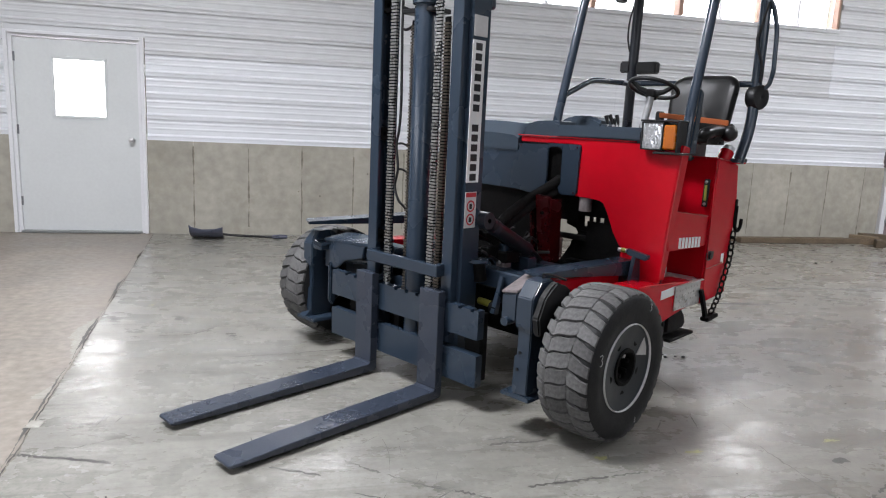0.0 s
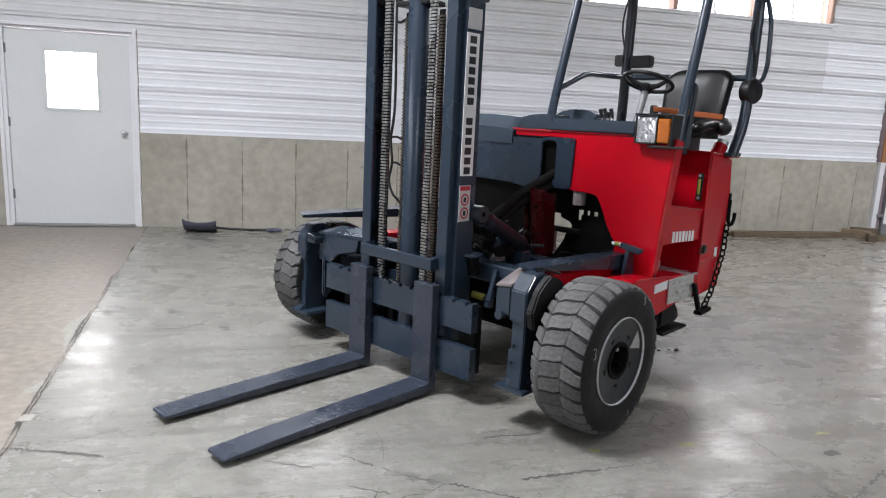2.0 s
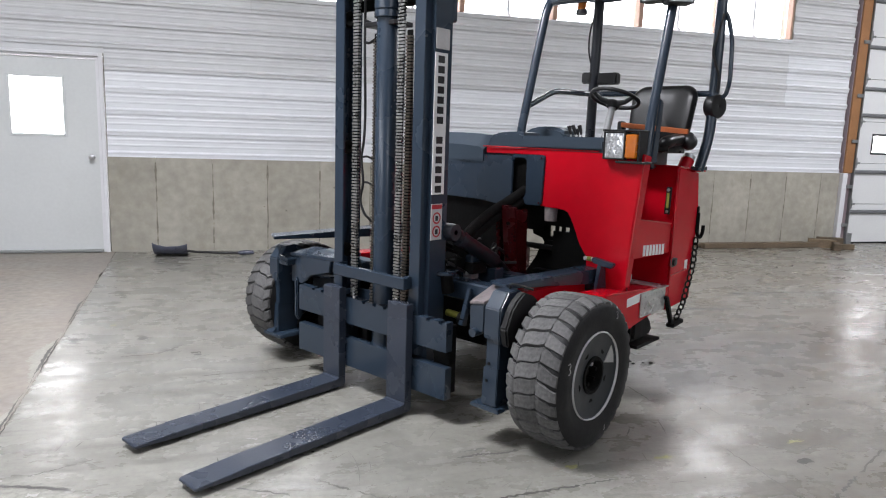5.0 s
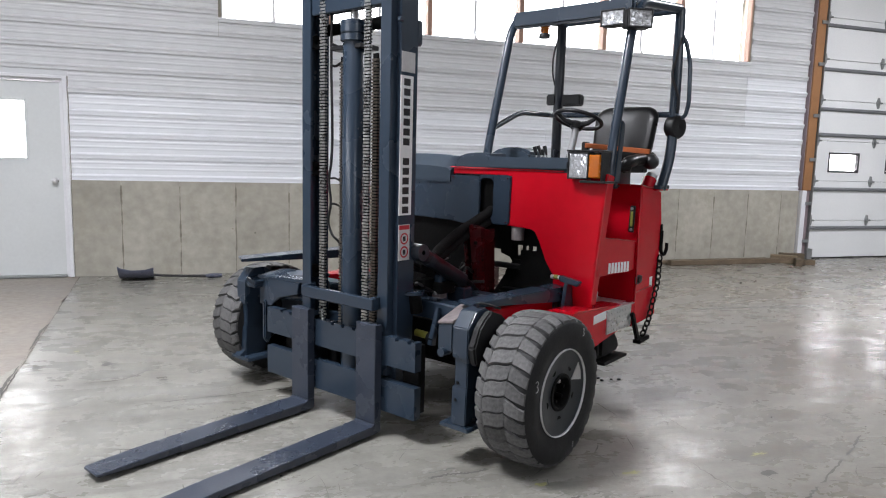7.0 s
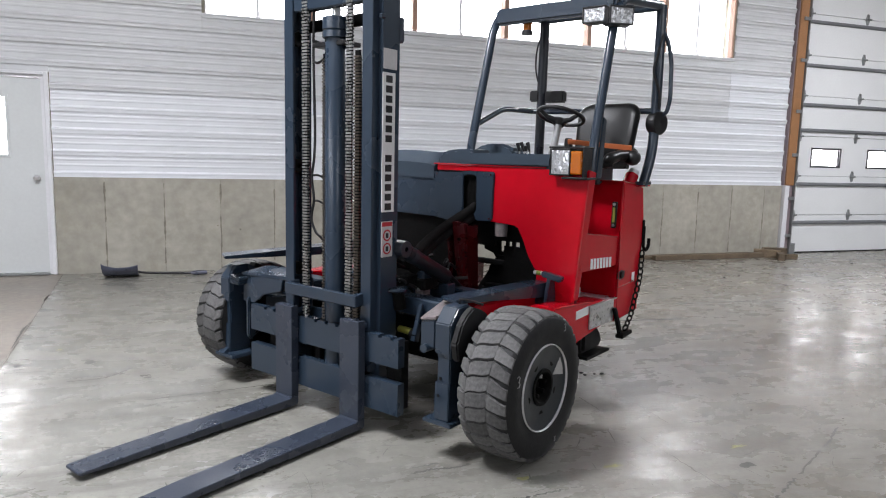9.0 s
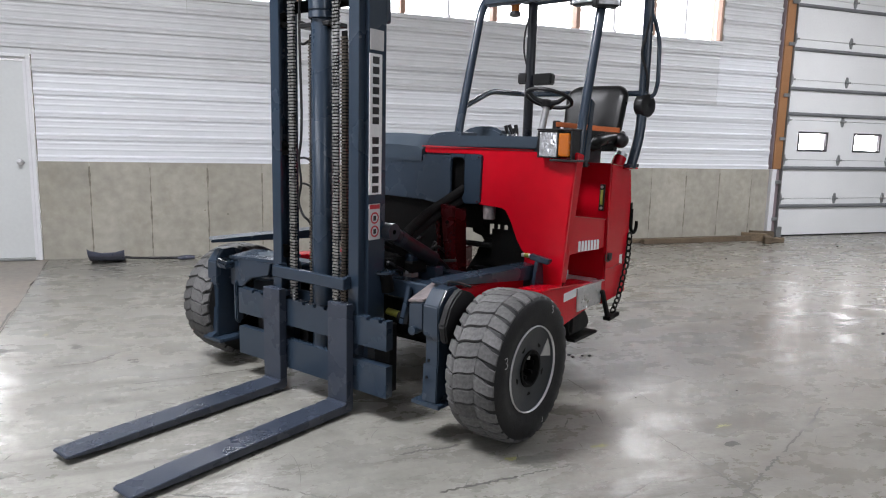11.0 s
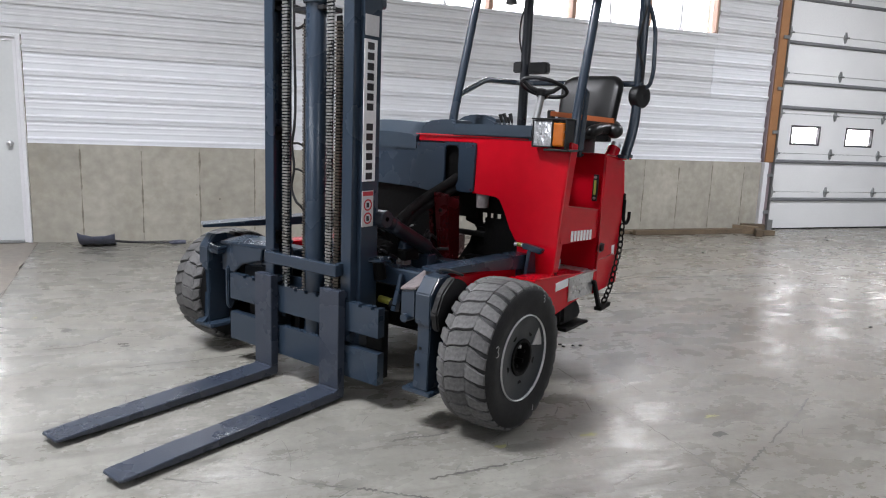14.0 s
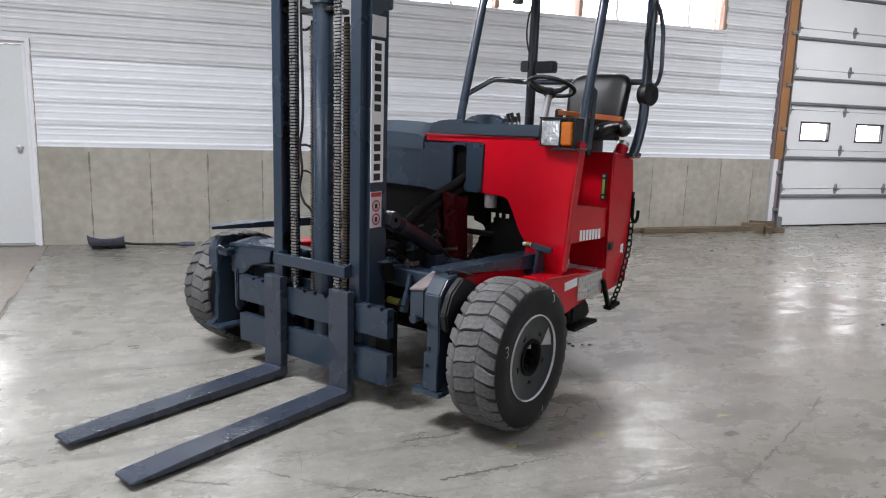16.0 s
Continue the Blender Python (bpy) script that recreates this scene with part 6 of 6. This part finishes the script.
for k, (x, y, r, sy) in enumerate(((2.308, 2.337, 0.05, 0.6), (-0.758, 4.714, 0.04, 1.4), (-0.384, 4.308, 0.035, 0.6), (-1.174, 4.740, 0.035, 1.4))):
    blotch(x, y, r, SCUFF, "oil_spot", "dark oil spot on the floor", 80 + k, sy=sy)


def crumb(x, y, r, seed):
    rng = random.Random(seed)
    bm = bmesh.new()
    bmesh.ops.create_icosphere(bm, subdivisions=1, radius=r)
    for v in bm.verts:
        v.co = Vector((v.co.x * rng.uniform(0.7, 1.3), v.co.y * rng.uniform(0.5, 1.0), v.co.z * rng.uniform(0.35, 0.5)))
    lo = min(v.co.z for v in bm.verts)
    for v in bm.verts:
        v.co += Vector((x, y, -lo))
    ob = part("dirt_crumb", bm, BLACK_DEEP)
    tagged(ob, "small dark clod of dirt on the floor", "dirt", group="dirt crumbs")


chip = part("concrete_chip", solid([(-1.145, 3.07, 0.0005), (-1.085, 3.065, 0.0005), (-1.075, 3.13, 0.0005), (-1.14, 3.14, 0.0005)], [(-1.14, 3.075, 0.006), (-1.09, 3.07, 0.005), (-1.08, 3.125, 0.006), (-1.135, 3.135, 0.007)], 0.001), PATCH)
tagged(chip, "flat pale chip of mortar lying on the floor joint", "mortar chip")
rngd = random.Random(3)
for k in range(46):
    if k < 5:
        x, y = 2.275 + rngd.uniform(-0.08, 0.12), 3.668 + rngd.uniform(-0.05, 0.05)
        r = rngd.uniform(0.01, 0.02)
    elif k < 26:
        x, y, r = rngd.uniform(3.0, 9.0), rngd.uniform(3.4, 7.8), rngd.uniform(0.008, 0.02)
    else:
        x, y, r = rngd.uniform(-0.8, 3.4), rngd.uniform(1.7, 5.5), rngd.uniform(0.003, 0.007)
    crumb(x, y, r, 100 + k)


# ---- pieces of the walls ----
def wall_pieces():
    # cast concrete panels between form seams
    xs = [-8.19] + [-0.516 + 0.603 * k for k in range(-12, 15)] + [8.258]
    for a, c in zip(xs, xs[1:]):
        spans = [(a, c)]
        if a < -1.605 and c > -2.983:
            spans = [(a, min(c, -2.983)), (max(a, -1.605), c)]
        for x0, x1 in spans:
            if x1 - x0 > 0.03:
                part("concrete_panel", box(x0 + 0.002, x1 - 0.002, 8.226, 8.262, 0.0, 1.058), CONCRETE_WALL, wall_north)


def siding_sheet(x0, x1, z0, ribs, mat, deep=1.0, top=9.0):
    """A ribbed steel sheet laid sideways: a tall rib and two low ones a pitch."""
    pitch = 0.232
    prof = []
    for k in range(ribs):
        z = z0 + k * pitch
        prof += [(z + 0.001, 0.002), (z + 0.001, 0.011), (z - 0.006, 0.013), (z - 0.006, 0.020), (z + 0.002, 0.022), (z + 0.036, 0.020), (z + 0.031, 0.023), (z + 0.031, 0.030), (z + 0.037, 0.032), (z + 0.048, 0.029), (z + 0.066, 0.003), (z + 0.112, 0.002), (z + 0.119, 0.006), (z + 0.132, 0.006), (z + 0.142, 0.002), (z + 0.172, 0.002), (z + 0.179, 0.006), (z + 0.192, 0.006), (z + 0.202, 0.002)]
    prof.append((z0 + ribs * pitch + 0.003, 0.002))
    prof = [p for p in prof if p[0] < top]
    if top < 9.0:
        prof.append((top, 0.002))
    bm = bmesh.new()
    last = None
    for z, d in prof:
        v = [bm.verts.new((x, 8.258 - d * deep, z)) for x in (x0, x1)]
        if last:
            bm.faces.new((last[0], last[1], v[1], v[0]))
        last = v
    r = bmesh.ops.extrude_edge_only(bm, edges=[e for e in bm.edges if e.is_boundary])
    for v in r["geom"]:
        if isinstance(v, bmesh.types.BMVert):
            v.co.y = 8.2615
    part("siding_sheet", bm, mat, wall_north)


wall_pieces()


def wall_seam(x, seed):
    """A stained form seam: a thin dark line that swells and breaks off on its way down the wall."""
    rng = random.Random(seed)
    bm = bmesh.new()
    last = None
    z0, z1 = rng.uniform(0.0, 0.1), rng.uniform(0.93, 1.03)
    for i in range(61):
        z = z0 + (z1 - z0) * i / 60
        k = noise.noise(Vector((seed, z * 5.0, 0))) + 0.6 * noise.noise(Vector((seed, z * 19.0, 3)))
        ww = max(0.0015, 0.006 + 0.011 * k)
        off = 0.006 * noise.noise(Vector((seed + 3, z * 4, 0)))
        a, b = bm.verts.new((x + off - ww, 8.2254, z)), bm.verts.new((x + off + ww, 8.2254, z))
        if last:
            bm.faces.new((last[0], last[1], b, a))
        last = (a, b)
    part("seam_stain", bm, SEAM_DARK, wall_north, "dark stained form seam")


SEAM_DARK = material("stained_seam", (0.215, 0.198, 0.158), 0.9, tone=0.4, scale=9, grain=50, bump=0.0)
for k in range(-1, 15):
    wall_seam(-0.516 + 0.603 * k, k + 20)
for k, (x, z, r) in enumerate(((0.86, 0.75, 0.012), (0.05, 0.52, 0.010), (0.30, 0.47, 0.014), (1.5, 0.62, 0.015), (5.6, 0.8, 0.02))):
    sp = bmesh.new()
    sp.faces.new([sp.verts.new((x + r * random.Random(k * 17 + i).uniform(0.5, 1) * math.cos(i * 0.6283), 8.2252, z + r * random.Random(k * 29 + i).uniform(0.6, 1.2) * math.sin(i * 0.6283))) for i in range(10)])
    part("wall_spot", sp, SEAM_DARK, wall_north)
for x0, x1 in ((-8.19, -5.5), (-5.49, -2.985)):
    siding_sheet(x0, x1, 1.06, 4, SIDING)
siding_sheet(-1.604, 4.0, 1.06, 4, SIDING, 0.75)
siding_sheet(4.002, 8.246, 1.06, 4, SIDING, 0.75)
for x0, x1, z0, n, mt in ((-8.19, -2.985, 1.988, 1, SIDING_GREYER), (-1.604, 2.1, 1.988, 1, SIDING_GREYER), (-8.19, 2.1, 2.2201, 2, SIDING_GREYER), (2.102, 7.16, 1.988, 3, SIDING_GREYER), (7.164, 8.246, 1.988, 3, SIDING), (-8.19, -0.075, 2.684, 10, SIDING_GREYER), (7.192, 8.246, 2.684, 10, SIDING_GREYER), (-0.075, 3.5, 4.04, 5, SIDING_GREYER), (3.504, 7.192, 4.04, 5, SIDING_GREYER)):
    siding_sheet(x0, x1, z0, n, mt)
part("siding_sheet", box(-2.983, -1.606, 8.252, 8.2615, 2.152, 2.222), SIDING_GREYER, wall_north)
tagged(part("trim", box(-1.604, 8.246, 8.222, 8.258, 1.056, 1.064, 0.0), SIDING), "thin white drip trim over the concrete", "trim", kind="structure")
siding_sheet(-0.073, 7.190, 2.684, 1, SIDING_GREYER, 1.0, 2.832)
tagged(part("trim", box(-0.073, 7.190, 8.236, 8.2605, 2.834, 2.86, 0.0), SIDING_GREYER), "pale flashing strip under the windows", "trim", kind="structure")


def floor_scratches():
    """Very many short drag marks and nicks, too many to count."""
    rng = random.Random(21)
    bm = bmesh.new()
    for k in range(680):
        x, y = rng.uniform(-0.9, 5.5), rng.uniform(1.6, 7.6)
        t = rng.choice((0.1, 0.5, 2.6, 1.3)) + rng.gauss(0, 0.25)
        ln, w = rng.uniform(0.02, 0.16) * rng.choice((1, 1, 2)), rng.uniform(0.0012, 0.004)
        n = max(3, int(ln / 0.02))
        last, bend = None, rng.uniform(-0.3, 0.3)
        for i in range(n + 1):
            u = i / n
            px = x + math.cos(t + bend * u) * ln * u + rng.uniform(-1, 1) * 0.0015
            py = y + math.sin(t + bend * u) * ln * u + rng.uniform(-1, 1) * 0.0015
            ww = w * math.sin(math.pi * min(0.95, max(0.06, u))) * rng.uniform(0.5, 1.2)
            a, b = bm.verts.new((px - math.sin(t) * ww, py + math.cos(t) * ww, 0.0005)), bm.verts.new((px + math.sin(t) * ww, py - math.cos(t) * ww, 0.0005))
            if last:
                bm.faces.new((last[0], last[1], b, a))
            last = (a, b)
    tagged(part("floor_scratches", bm, SCUFF), "many short dark scratches on the concrete floor", "scratches", kind="stuff")


floor_scratches()
